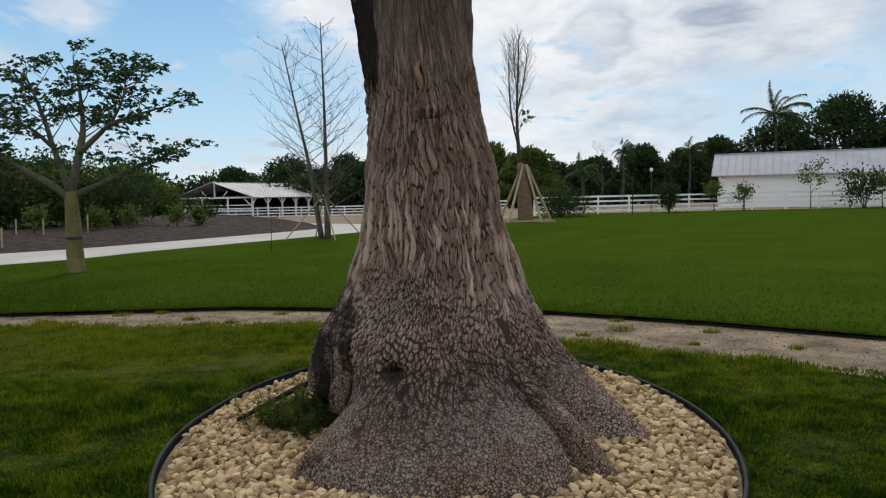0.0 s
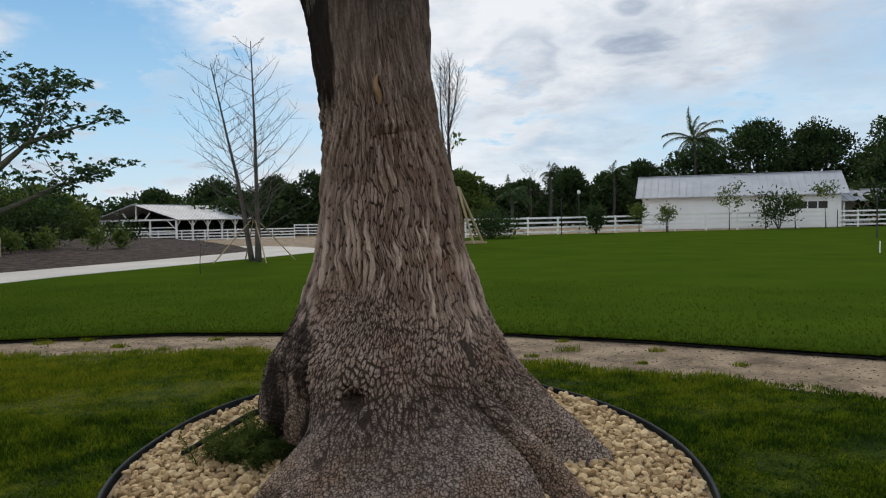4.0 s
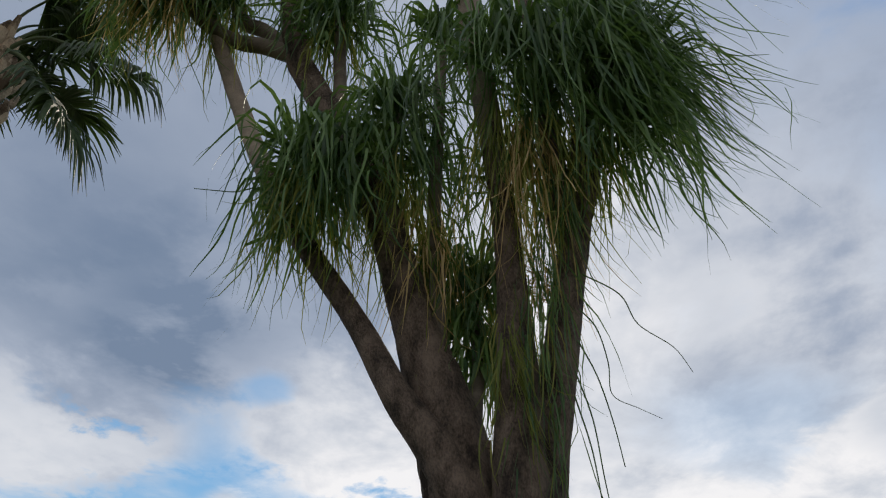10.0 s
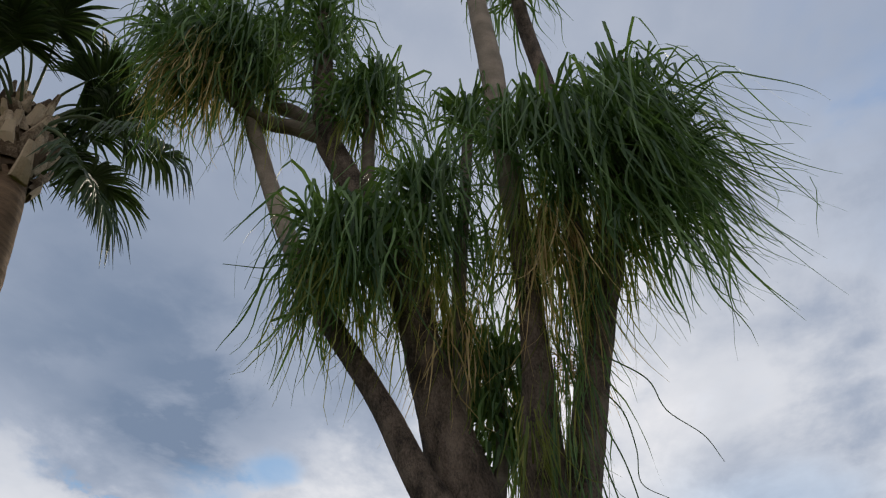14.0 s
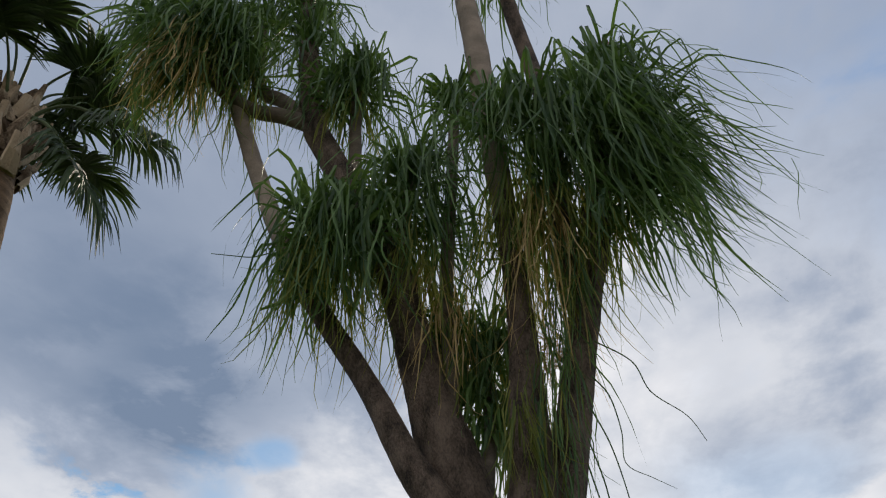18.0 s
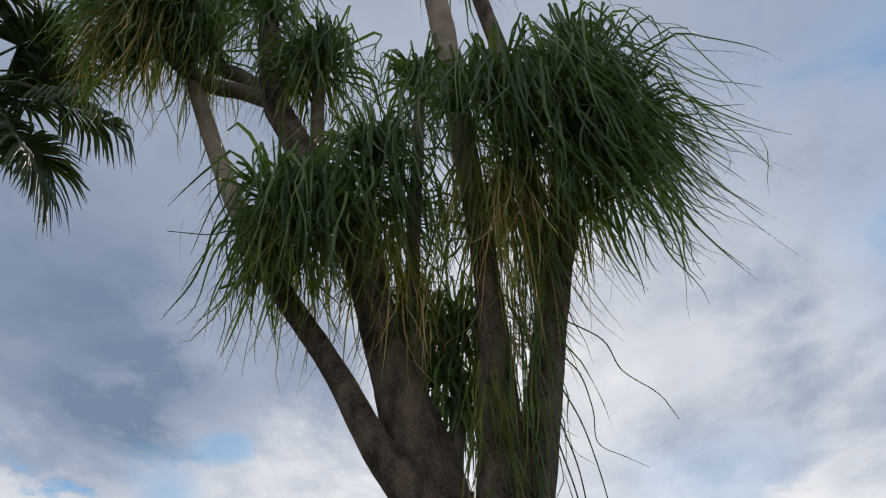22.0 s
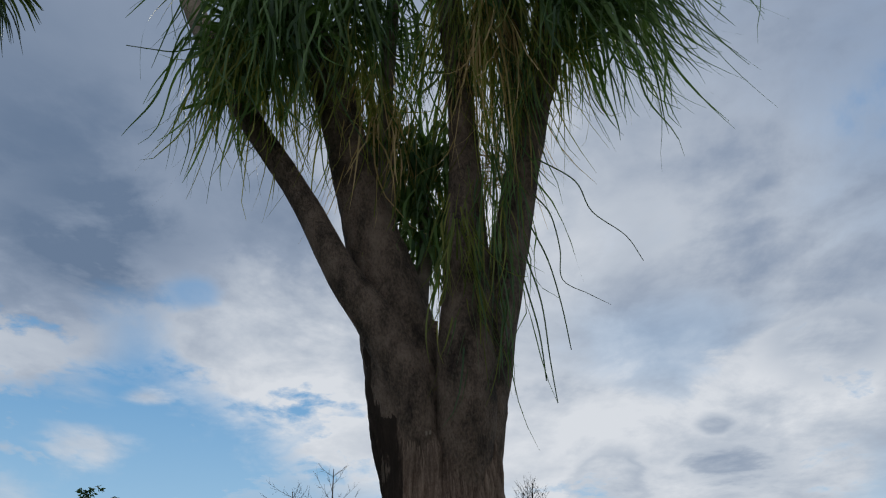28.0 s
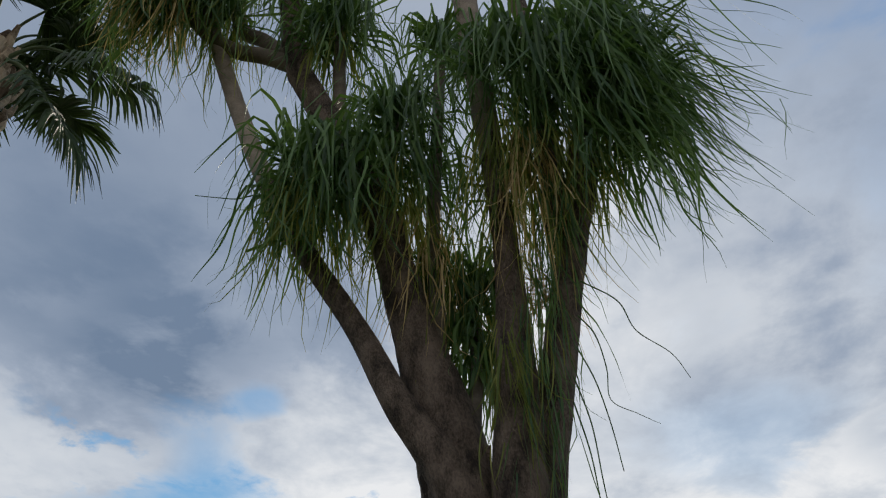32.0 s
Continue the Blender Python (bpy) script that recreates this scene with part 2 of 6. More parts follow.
def bark_material(name, low, high):
    """The old trunk: pale cork on dark inner bark, with rust, worn roots, black streaks and shade painted into the
    cracks.
    """
    m = bpy.data.materials.new(name)
    m.use_nodes = True
    k = Nodes(m.node_tree)
    at = k.add("ShaderNodeTexCoord").outputs["Object"]
    xyz = k.add("ShaderNodeSeparateXYZ", Vector=at).outputs
    x, z = xyz[0], xyz[2]
    marks = []
    for word in ("cork", "crack"):
        note = k.tree.nodes.new("ShaderNodeAttribute")
        note.attribute_name = word
        marks.append(note.outputs["Fac"])
    cork, crack = marks
    small = k.noise(k.vec("MULTIPLY", at, (1, 1, 0.5)), 95.0, 6.0, 0.75)
    grit, big = k.noise(at, 210.0, 4.0, 0.7), k.noise(at, 1.9, 5.0, 0.6)
    tone = k.math("MULTIPLY_ADD", k.math("SUBTRACT", small, 0.5), 0.75, k.math("MULTIPLY_ADD", k.math("SUBTRACT", big, 0.5), 0.5, cork))
    col = k.mix(k.smooth(tone, 0.0, 1.0), low, high)
    rust = k.noise(k.vec("ADD", at, (4, 2, 7)), 2.6, 5.0, 0.65)
    col = k.mix(k.smooth(rust, 0.5, 0.68, 0.0, 0.45), col, (0.20, 0.10, 0.06))
    # smoother grey-brown bark on the upper trunk
    higher = k.mix(k.smooth(tone, 0.1, 0.8), (0.07, 0.05, 0.039), (0.27, 0.205, 0.16))
    col = k.mix(k.smooth(k.math("MULTIPLY_ADD", big, 0.8, z), 2.4, 3.2), col, higher)
    # dusty, worn roots
    foot = k.noise(k.vec("ADD", at, (1, 6, 3)), 3.2, 5.0, 0.6)
    worn = k.math("MULTIPLY", k.smooth(z, 0.42, 0.2), k.smooth(foot, 0.36, 0.56, 0.25, 0.8))
    col = k.mix(worn, col, k.mix(k.smooth(rust, 0.42, 0.6), (0.44, 0.345, 0.285), (0.37, 0.25, 0.17)))
    warp = k.vec("ADD", at, k.vec("SCALE", k.vec("SUBTRACT", k.add("ShaderNodeTexNoise", Vector=at, Scale=11.0, Detail=5.0, Roughness=0.6).outputs[1], (0.5, 0.5, 0.5)), 0.07))
    plates = k.add("ShaderNodeTexVoronoi", Vector=warp, Scale=50.0)
    plates.feature = "DISTANCE_TO_EDGE"
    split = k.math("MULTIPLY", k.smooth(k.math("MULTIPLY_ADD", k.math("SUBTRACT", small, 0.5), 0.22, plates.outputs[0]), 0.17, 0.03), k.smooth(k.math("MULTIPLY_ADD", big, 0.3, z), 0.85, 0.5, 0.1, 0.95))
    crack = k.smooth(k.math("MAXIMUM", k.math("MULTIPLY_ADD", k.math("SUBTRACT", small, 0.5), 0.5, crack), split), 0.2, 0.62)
    # near-black over the dark inner bark: the cracks' shade put into the colour
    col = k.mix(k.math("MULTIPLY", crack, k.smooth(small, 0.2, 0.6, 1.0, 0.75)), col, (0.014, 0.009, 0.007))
    # black strip up the left flank, and dark blots on the left root lobe
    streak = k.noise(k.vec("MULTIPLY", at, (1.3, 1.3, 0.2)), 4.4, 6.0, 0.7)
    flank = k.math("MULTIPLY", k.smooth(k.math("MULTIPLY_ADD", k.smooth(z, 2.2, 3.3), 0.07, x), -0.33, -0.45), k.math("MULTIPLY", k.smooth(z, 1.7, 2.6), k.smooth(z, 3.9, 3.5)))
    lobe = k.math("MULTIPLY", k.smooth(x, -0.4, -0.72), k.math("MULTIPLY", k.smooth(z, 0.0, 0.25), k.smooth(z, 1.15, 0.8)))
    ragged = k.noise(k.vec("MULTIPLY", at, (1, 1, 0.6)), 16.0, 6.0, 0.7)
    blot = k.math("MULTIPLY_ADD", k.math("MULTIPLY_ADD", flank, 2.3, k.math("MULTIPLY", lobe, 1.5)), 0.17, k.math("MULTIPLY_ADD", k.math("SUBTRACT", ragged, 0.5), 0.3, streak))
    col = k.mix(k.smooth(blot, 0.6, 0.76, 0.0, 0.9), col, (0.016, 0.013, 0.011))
    h = k.math("MULTIPLY_ADD", small, 0.8, k.math("MULTIPLY_ADD", split, -0.8, k.math("MULTIPLY_ADD", grit, 0.35, k.math("MULTIPLY", ragged, 0.6))))
    b = k.add("ShaderNodeBump", Strength=0.9, Distance=0.011, Height=h)
    s = k.add("ShaderNodeBsdfPrincipled", Base_Color=col, Roughness=0.9, Normal=b)
    s.inputs["Specular IOR Level"].default_value = 0.08
    k.put(k.add("ShaderNodeOutputMaterial").inputs[0], s)
    return m


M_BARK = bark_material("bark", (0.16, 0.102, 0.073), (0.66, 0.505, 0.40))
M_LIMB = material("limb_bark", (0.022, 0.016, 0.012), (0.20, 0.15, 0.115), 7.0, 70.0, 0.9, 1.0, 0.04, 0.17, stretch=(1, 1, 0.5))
# brighter copy of the limb bark, the upper stems' light put into its colour
M_LITSTEM = material("lit_stem_bark", (0.11, 0.09, 0.07), (0.32, 0.265, 0.21), 3.0, 60.0, 0.9, 0.7, 0.015, stretch=(1, 1, 1.4))
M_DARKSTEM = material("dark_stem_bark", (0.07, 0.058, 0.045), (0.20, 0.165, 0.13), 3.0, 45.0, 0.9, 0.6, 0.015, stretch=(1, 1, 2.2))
M_LEAF = leaf_material("strap_leaf", (0.026, 0.066, 0.03), (0.105, 0.185, 0.055), 0.36, 0.5, 0.35)
M_YELLOWING = leaf_material("yellowing_leaf", (0.055, 0.095, 0.022), (0.23, 0.235, 0.06), 0.4, 0.6, 0.25)
M_DRY = leaf_material("dry_leaf", (0.20, 0.155, 0.06), (0.56, 0.42, 0.23), 0.4, 0.7, 0.2)
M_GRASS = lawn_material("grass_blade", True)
M_STONE = material("cream_stone", (0.30, 0.20, 0.095), (0.68, 0.515, 0.29), 9.0, 70.0, 0.85, 0.35, 0.006, 0.3, random_from="island")
M_STONE_OB = material("cream_stone_single", (0.30, 0.20, 0.095), (0.68, 0.515, 0.29), 9.0, 70.0, 0.85, 0.35, 0.006, 0.3, random_from="object")
M_EDGING = material("grey_edging", (0.014, 0.017, 0.02), (0.045, 0.052, 0.057), 4.0, 60.0, 0.75, 0.2, 0.002, spec=0.12)
M_BLACK = material("black_strip", (0.006, 0.006, 0.006), (0.022, 0.021, 0.02), 6.0, 40.0, 0.9, 0.4, 0.006, spec=0.1)
M_DIRT = material("sandy_dirt", (0.10, 0.072, 0.046), (0.38, 0.29, 0.195), 2.2, 26.0, 0.95, 0.7, 0.02, 0.18, spec=0.15)
M_FARLAWN = material("mown_lawn", (0.030, 0.061, 0.0062), (0.066, 0.102, 0.0095), 0.5, 30.0, 0.95, 0.35, 0.03, 0.32, spec=0.0)
M_FARGRASS = leaf_material("mown_grass_blade", (0.03, 0.06, 0.006), (0.068, 0.105, 0.0095), 0.35, 0.8, 0.02)
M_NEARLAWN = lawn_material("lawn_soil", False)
M_CONCRETE = material("drive_concrete", (0.40, 0.37, 0.33), (0.58, 0.55, 0.50), 0.4, 12.0, 0.9, 0.2, 0.01)
M_MULCH = material("dark_mulch", (0.010, 0.007, 0.006), (0.085, 0.06, 0.05), 2.2, 7.0, 0.95, 1.0, 0.12, 0.16, spec=0.1)
M_WHITE = material("white_paint", (0.80, 0.81, 0.79), (0.93, 0.93, 0.91), 0.8, 12.0, 0.6, 0.1, 0.004)
M_ROOF = material("pale_metal_roof", (0.36, 0.37, 0.39), (0.52, 0.53, 0.55), 0.5, 9.0, 0.6, 0.1, 0.004, metal=0.0)
M_DARK = material("shed_interior", (0.03, 0.03, 0.03), (0.08, 0.075, 0.07), 1.0, 8.0, 0.9)
M_WOOD = material("raw_timber", (0.30, 0.22, 0.12), (0.50, 0.40, 0.25), 2.0, 30.0, 0.85, 0.3, 0.01, stretch=(1, 1, 0.3))
M_SCAR = material("scar_wood", (0.20, 0.115, 0.055), (0.40, 0.25, 0.13), 6.0, 60.0, 0.85, 0.5, 0.006, stretch=(1, 1, 0.3))
M_GREYBARK = material("grey_twig_bark", (0.025, 0.021, 0.018), (0.085, 0.073, 0.063), 2.0, 18.0, 0.9, 0.4, 0.02)
M_GREENBARK = material("greenish_bark", (0.085, 0.078, 0.028), (0.24, 0.205, 0.085), 2.0, 16.0, 0.85, 0.4, 0.02)
M_LIMBGREY = material("grey_green_limb_bark", (0.06, 0.058, 0.04), (0.17, 0.16, 0.115), 2.0, 16.0, 0.85, 0.4, 0.02)
M_PALEBARK = material("pale_grey_bark", (0.05, 0.043, 0.037), (0.15, 0.13, 0.112), 2.0, 18.0, 0.9, 0.4, 0.02)
M_PALMBARK = material("palm_fibre_bark", (0.10, 0.065, 0.042), (0.32, 0.21, 0.13), 3.0, 26.0, 0.95, 0.9, 0.03, stretch=(1, 1, 5))
M_BOOT = material("pale_leaf_base", (0.085, 0.058, 0.038), (0.46, 0.36, 0.255), 3.5, 30.0, 0.9, 0.8, 0.03, 0.2, random_from="object", spec=0.1)
M_FAN = leaf_material("fan_leaf", (0.018, 0.038, 0.016), (0.05, 0.085, 0.03), 0.25, 0.5, 0.4)
M_FAR = leaf_material("far_foliage", (0.012, 0.026, 0.010), (0.05, 0.085, 0.025), 0.2, 0.7, 0.2)
M_FARLIGHT = leaf_material("far_light_foliage", (0.04, 0.07, 0.015), (0.12, 0.165, 0.04), 0.3, 0.7, 0.2)
M_TREELEAF = leaf_material("young_tree_leaf", (0.014, 0.042, 0.02), (0.05, 0.105, 0.042), 0.3, 0.55, 0.3)
M_WEED = leaf_material("weed_leaf", (0.03, 0.05, 0.012), (0.10, 0.135, 0.035), 0.35, 0.7, 0.1)
M_LAMP = material("lamp_globe", (0.75, 0.75, 0.72), (0.85, 0.85, 0.82), 2.0, 9.0, 0.4)
M_PEBBLE = material("brown_pebble", (0.05, 0.034, 0.022), (0.30, 0.235, 0.16), 3.0, 50.0, 0.95, 0.3, 0.004, 0.3, random_from="island")
M_STALK = material("green_leaf_stalk", (0.03, 0.05, 0.022), (0.10, 0.13, 0.06), 3.0, 30.0, 0.6, 0.2, 0.005)
M_HEDGE = leaf_material("hedge_leaf", (0.04, 0.055, 0.018), (0.15, 0.165, 0.055), 0.3, 0.7, 0.1)


# ---------------------------------------------------------------- mesh helpers
def thing(name, label, category, group="", kind="", at=(0, 0, 0)):
    ob = new(name)
    ob.empty_display_size = 0.2
    ob.location = at
    return tagged(ob, label, category, group, kind)


def part(name, mesh, mat, parent=None, label=""):
    """Link a mesh, or a finished bmesh, as one object under its thing."""
    if isinstance(mesh, bmesh.types.BMesh):
        bm, mesh = mesh, bpy.data.meshes.new(name)
        bm.to_mesh(mesh)
        bm.free()
    if mat is not None and not mesh.materials:
        mesh.materials.append(mat)
    ob = new(name, mesh)
    if parent is not None:
        ob.parent = parent
    if label:
        tagged(ob, label)
    return ob


def mesh_from(name, verts, faces, smooth=True):
    me = bpy.data.meshes.new(name)
    me.from_pydata([tuple(v) for v in verts], [], [tuple(f) for f in faces])
    if smooth:
        me.polygons.foreach_set("use_smooth", [True] * len(me.polygons))
    me.update()
    return me


def box_bm(boxes, bevel=0.0):
    """Boxes as (x0, y0, z0, x1, y1, z1) in one bmesh."""
    bm = bmesh.new()
    for x0, y0, z0, x1, y1, z1 in boxes:
        made = bmesh.ops.create_cube(bm, size=1.0, matrix=Matrix.Translation(((x0 + x1) / 2, (y0 + y1) / 2, (z0 + z1) / 2))
                                     @ Matrix.Diagonal((x1 - x0, y1 - y0, z1 - z0, 1)))
    if bevel:
        bmesh.ops.bevel(bm, geom=bm.edges[:], offset=bevel, segments=1, affect="EDGES")
    return bm


def beam(a, b, w, h, bevel=0.004):
    """A squared timber from a to b, w wide and h high."""
    a, b = Vector(a), Vector(b)
    d = b - a
    bm = box_bm([(-w / 2, 0, -h / 2, w / 2, d.length, h / 2)], bevel)
    bmesh.ops.transform(bm, matrix=Matrix.Translation(a) @ d.to_track_quat("Y", "Z").to_matrix().to_4x4(), verts=bm.verts)
    return bm


def spline(points, n):
    """Catmull-Rom through rows of equal length, n samples for each span."""
    p = np.array(points, float)
    p = np.vstack([2 * p[0] - p[1], p, 2 * p[-1] - p[-2]])
    out = []
    for i in range(1, len(p) - 2):
        for s in range(n):
            t = s / n
            out.append(0.5 * (2 * p[i] + (p[i + 1] - p[i - 1]) * t + (2 * p[i - 1] - 5 * p[i] + 4 * p[i + 1] - p[i + 2]) * t * t
                              + (3 * p[i] - p[i - 1] - 3 * p[i + 1] + p[i + 2]) * t ** 3))
    out.append(p[-2])
    return np.array(out)


def tube_data(points, n=6, sides=14, rough=0.0, seed=0, cap=True):
    """Vertices and faces of a tube through rows (x, y, z, radius)."""
    s = spline(points, n) if n > 1 else np.array(points, float)
    pos, rad = s[:, :3], np.maximum(s[:, 3], 0.001)
    tan = np.gradient(pos, axis=0)
    tan /= np.linalg.norm(tan, axis=1)[:, None] + 1e-9
    verts, faces = [], []
    side = np.array((1.0, 0.0, 0.0)) if abs(tan[0][0]) < 0.9 else np.array((0.0, 1.0, 0.0))
    for i in range(len(pos)):
        side = side - tan[i] * (side @ tan[i])
        side /= np.linalg.norm(side) + 1e-9
        other = np.cross(tan[i], side)
        for j in range(sides):
            a = 2 * math.pi * j / sides
            d = side * math.cos(a) + other * math.sin(a)
            r = rad[i]
            if rough:
                r *= 1 + rough * noise.noise(Vector(pos[i] * 3.1 + d * 1.3) + Vector((seed, 0, 0))) + rough * 0.6 * noise.noise(
                    Vector(pos[i] * 13.0 + d * 2.3) + Vector((seed, 3, 0)))
            verts.append(pos[i] + d * r)
    for i in range(len(pos) - 1):
        for j in range(sides):
            k = (j + 1) % sides
            faces.append((i * sides + j, i * sides + k, (i + 1) * sides + k, (i + 1) * sides + j))
    if cap:
        faces.append(tuple(range(sides - 1, -1, -1)))
        faces.append(tuple((len(pos) - 1) * sides + j for j in range(sides)))
    return verts, faces


def tube(name, points, mat, parent, n=6, sides=14, rough=0.0, seed=0, label=""):
    return part(name, mesh_from(name, *tube_data(points, n, sides, rough, seed)), mat, parent, label)


def joined(pieces):
    """Several (verts, faces) as one."""
    V, F, at = [], [], 0
    for v, f in pieces:
        V.extend(v)
        F.extend(tuple(i + at for i in g) for g in f)
        at += len(v)
    return V, F


def branch_rows(start, way, length, radius, rng, bend=0.25, up=0.2, steps=5, taper=0.35):
    p, d = np.array(start, float), np.array(way, float)
    d /= np.linalg.norm(d)
    rows = [(*p, radius)]
    for i in range(steps):
        d = d + rng.normal(0, bend, 3) * 0.5 + np.array((0, 0, up)) / steps
        d /= np.linalg.norm(d)
        p = p + d * length / steps
        rows.append((*p, radius * (1 - (1 - taper) * (i + 1) / steps)))
    return rows, d


def straps(starts, ways, lengths, widths, rng, droop=1.0, wind=(0, 0, 0), segs=9, curl=0.15, fold=0.3):
    """Long strap leaves that arch out, fold over and hang down: vertices and faces of them all."""
    p, d = np.array(starts, float), np.array(ways, float)
    n = len(p)
    d /= np.linalg.norm(d, axis=1)[:, None]
    droop, fold = np.broadcast_to(droop, n)[:, None], np.broadcast_to(fold, n)[:, None]
    wind = np.array(wind, float)[None]
    step = (np.array(lengths, float) / segs)[:, None]
    twist, sway = rng.uniform(-1.2, 1.2, (n, 1)), rng.normal(0, curl, (n, 3))
    out = np.zeros((n, segs + 1, 2, 3))
    for i in range(segs + 1):
        t = i / segs
        side = np.cross(d, (0, 0, 1.0))
        side /= np.linalg.norm(side, axis=1)[:, None] + 1e-6
        nor = np.cross(side, d)
        a = twist * t + 0.3
        side = side * np.cos(a) + nor * np.sin(a)
        w = np.maximum(np.array(widths, float) * (0.75 + 0.5 * t if t < 0.25 else 1 - max(0.0, t - 0.3) ** 1.6 * 1.55), 0.0015)[:, None]
        out[:, i, 0], out[:, i, 1] = p - side * w / 2, p + side * w / 2
        p = p + d * step
        down = droop * (0.3 + 2.1 * np.exp(-((t - fold) / 0.17) ** 2))
        d = d + (np.array(((0, 0, -1.0),)) * down + wind * (0.3 + t) * droop + sway * (0.3 + t) * 2) * step
        kink = rng.random((n, 1)) < 0.15
        d = d + kink * np.concatenate([rng.normal(0, 0.35, (n, 2)), np.full((n, 1), -0.5)], 1)
        d /= np.linalg.norm(d, axis=1)[:, None]
    k = (np.arange(n) * 2 * (segs + 1))[:, None, None] + (np.arange(segs) * 2)[None, :, None]
    faces = (k + np.array((0, 1, 3, 2))).reshape(-1, 4)
    return out.reshape(-1, 3).tolist(), faces.tolist()


def mop(centre, axis, count, length, rng, wind=(0, 0, 0), width=0.03, low=-0.35, high=0.97, segs=12, loose=0.42):
    """A head of strap leaves: each rises from the growing point, folds over and hangs, drawn aside by the wind."""
    count = int(count * 0.62)
    turn = np.array(Vector(axis).normalized().to_track_quat("Z", "Y").to_matrix())
    s = low + (high - low) * rng.random(count) ** 0.75
    a = rng.uniform(0, 2 * math.pi, count)
    c = np.sqrt(np.maximum(0.0, 1 - s * s))
    d0 = np.stack([c * np.cos(a), c * np.sin(a), s], 1) @ turn.T
    out = np.stack([d0[:, 0], d0[:, 1], 0 * a], 1)
    out /= np.linalg.norm(out, axis=1)[:, None] + 0.15
    blow = np.array(wind, float)[None] * rng.uniform(0.45, 1.5, (count, 1))
    hang = np.array(((0, 0, -1.0),)) + out * rng.uniform(-0.05, 0.35, (count, 1)) + rng.normal(0, 0.14, (count, 3)) + blow * 0.55
    fold = (rng.uniform(0.1, 0.36, count) + 0.06 * np.maximum(0, s))[:, None]
    crease = rng.uniform(0.03, 0.11, (count, 1))
    step = (length * rng.uniform(0.45, 1.12, count) / segs)[:, None]
    w0 = width * rng.uniform(0.65, 1.25, count)
    p = np.array(centre) + d0 * rng.uniform(0.02, 0.09, (count, 1)) - np.array(Vector(axis).normalized()) * (rng.uniform(0.0, 0.4, count) * (1 - s))[:, None]
    phase, beat = rng.uniform(0, 6.28, (count, 1)), rng.uniform(0.6, 1.6, (count, 1))
    sway = rng.normal(0, 1, (count, 3)) * (1, 1, 0.35)
    twist = rng.uniform(-2.2, 2.2, (count, 1))
    side0 = np.cross(d0, (0, 0, 1.0)) + 1e-5
    side0 /= np.linalg.norm(side0, axis=1)[:, None]
    verts = np.zeros((count, segs + 1, 2, 3))
    for i in range(segs + 1):
        t = i / segs
        b = np.clip((t - fold + crease) / (2 * crease), 0, 1)
        b = b * b * (3 - 2 * b)
        d = d0 * (1 - b) + hang * b + out * (1.1 * b * (1 - b)) + sway * loose * t * np.sin(phase + 6.28 * beat * t) + blow * (0.9 * t * t)
        d /= np.linalg.norm(d, axis=1)[:, None] + 1e-6
        turned = twist * t + 0.25
        side = side0 * np.cos(turned) + np.cross(d, side0) * np.sin(turned)
        w = np.maximum(w0 * (0.7 + 1.2 * t if t < 0.25 else 1 - max(0.0, t - 0.3) ** 1.3 * 1.45), 0.003)[:, None]
        verts[:, i, 0], verts[:, i, 1] = p - side * w / 2, p + side * w / 2
        p = p + d * step
    k = (np.arange(count) * 2 * (segs + 1))[:, None, None] + (np.arange(segs) * 2)[None, :, None]
    return verts.reshape(-1, 3).tolist(), (k + np.array((0, 1, 3, 2))).reshape(-1, 4).tolist()


# ---------------------------------------------------------------- ground
def smoothstep(a, b, x):
    t = np.clip((x - a) / (b - a), 0, 1)
    return t * t * (3 - 2 * t)


def base_height(x, y):
    """The earth falls away a little towards the far barn."""
    return -0.05 - 0.75 * smoothstep(62, 88, y) * smoothstep(4, -6, x)


def far_edge(x):
    """The kerb line between the sandy track and the far lawn."""
    return np.interp(x, [-40, -12, -6.1, -4.6, -2.9, -1.73, 1.36, 2.93, 4.36, 5.2, 9, 16], [13.5, 11.2, 10.5, 10.6, 10.7, 10.45, 9.75, 8.8, 7.72, 7.1, 3.6, -6])


def near_edge(x):
    return np.interp(x, [-40, -12, -5.6, -3.4, -1.7, 1.3, 2.64, 3.56, 3.9, 7, 12], [12.3, 10.1, 9.5, 9.4, 9.2, 7.92, 6.95, 6.12, 5.7, 2.4, -6])


def sheet(name, xs, ys, z, mat, wobble=0.0):
    """A grid of ground; ys(x) gives its two long edges."""
    verts, faces = [], []
    ny = 40
    for x in xs:
        a, b = ys(x)
        for j in range(ny + 1):
            t = (j / ny) ** 2.2
            y = a + (b - a) * t
            verts.append((x, y, z(x, y) + (wobble * noise.noise(Vector((x * 0.8, y * 0.8, 0))) if j else 0)))
    for i in range(len(xs) - 1):
        for j in range(ny):
            a = i * (ny + 1) + j
            faces.append((a, a + ny + 1, a + ny + 2, a + 1))
    return part(name, mesh_from(name, verts, faces), mat)


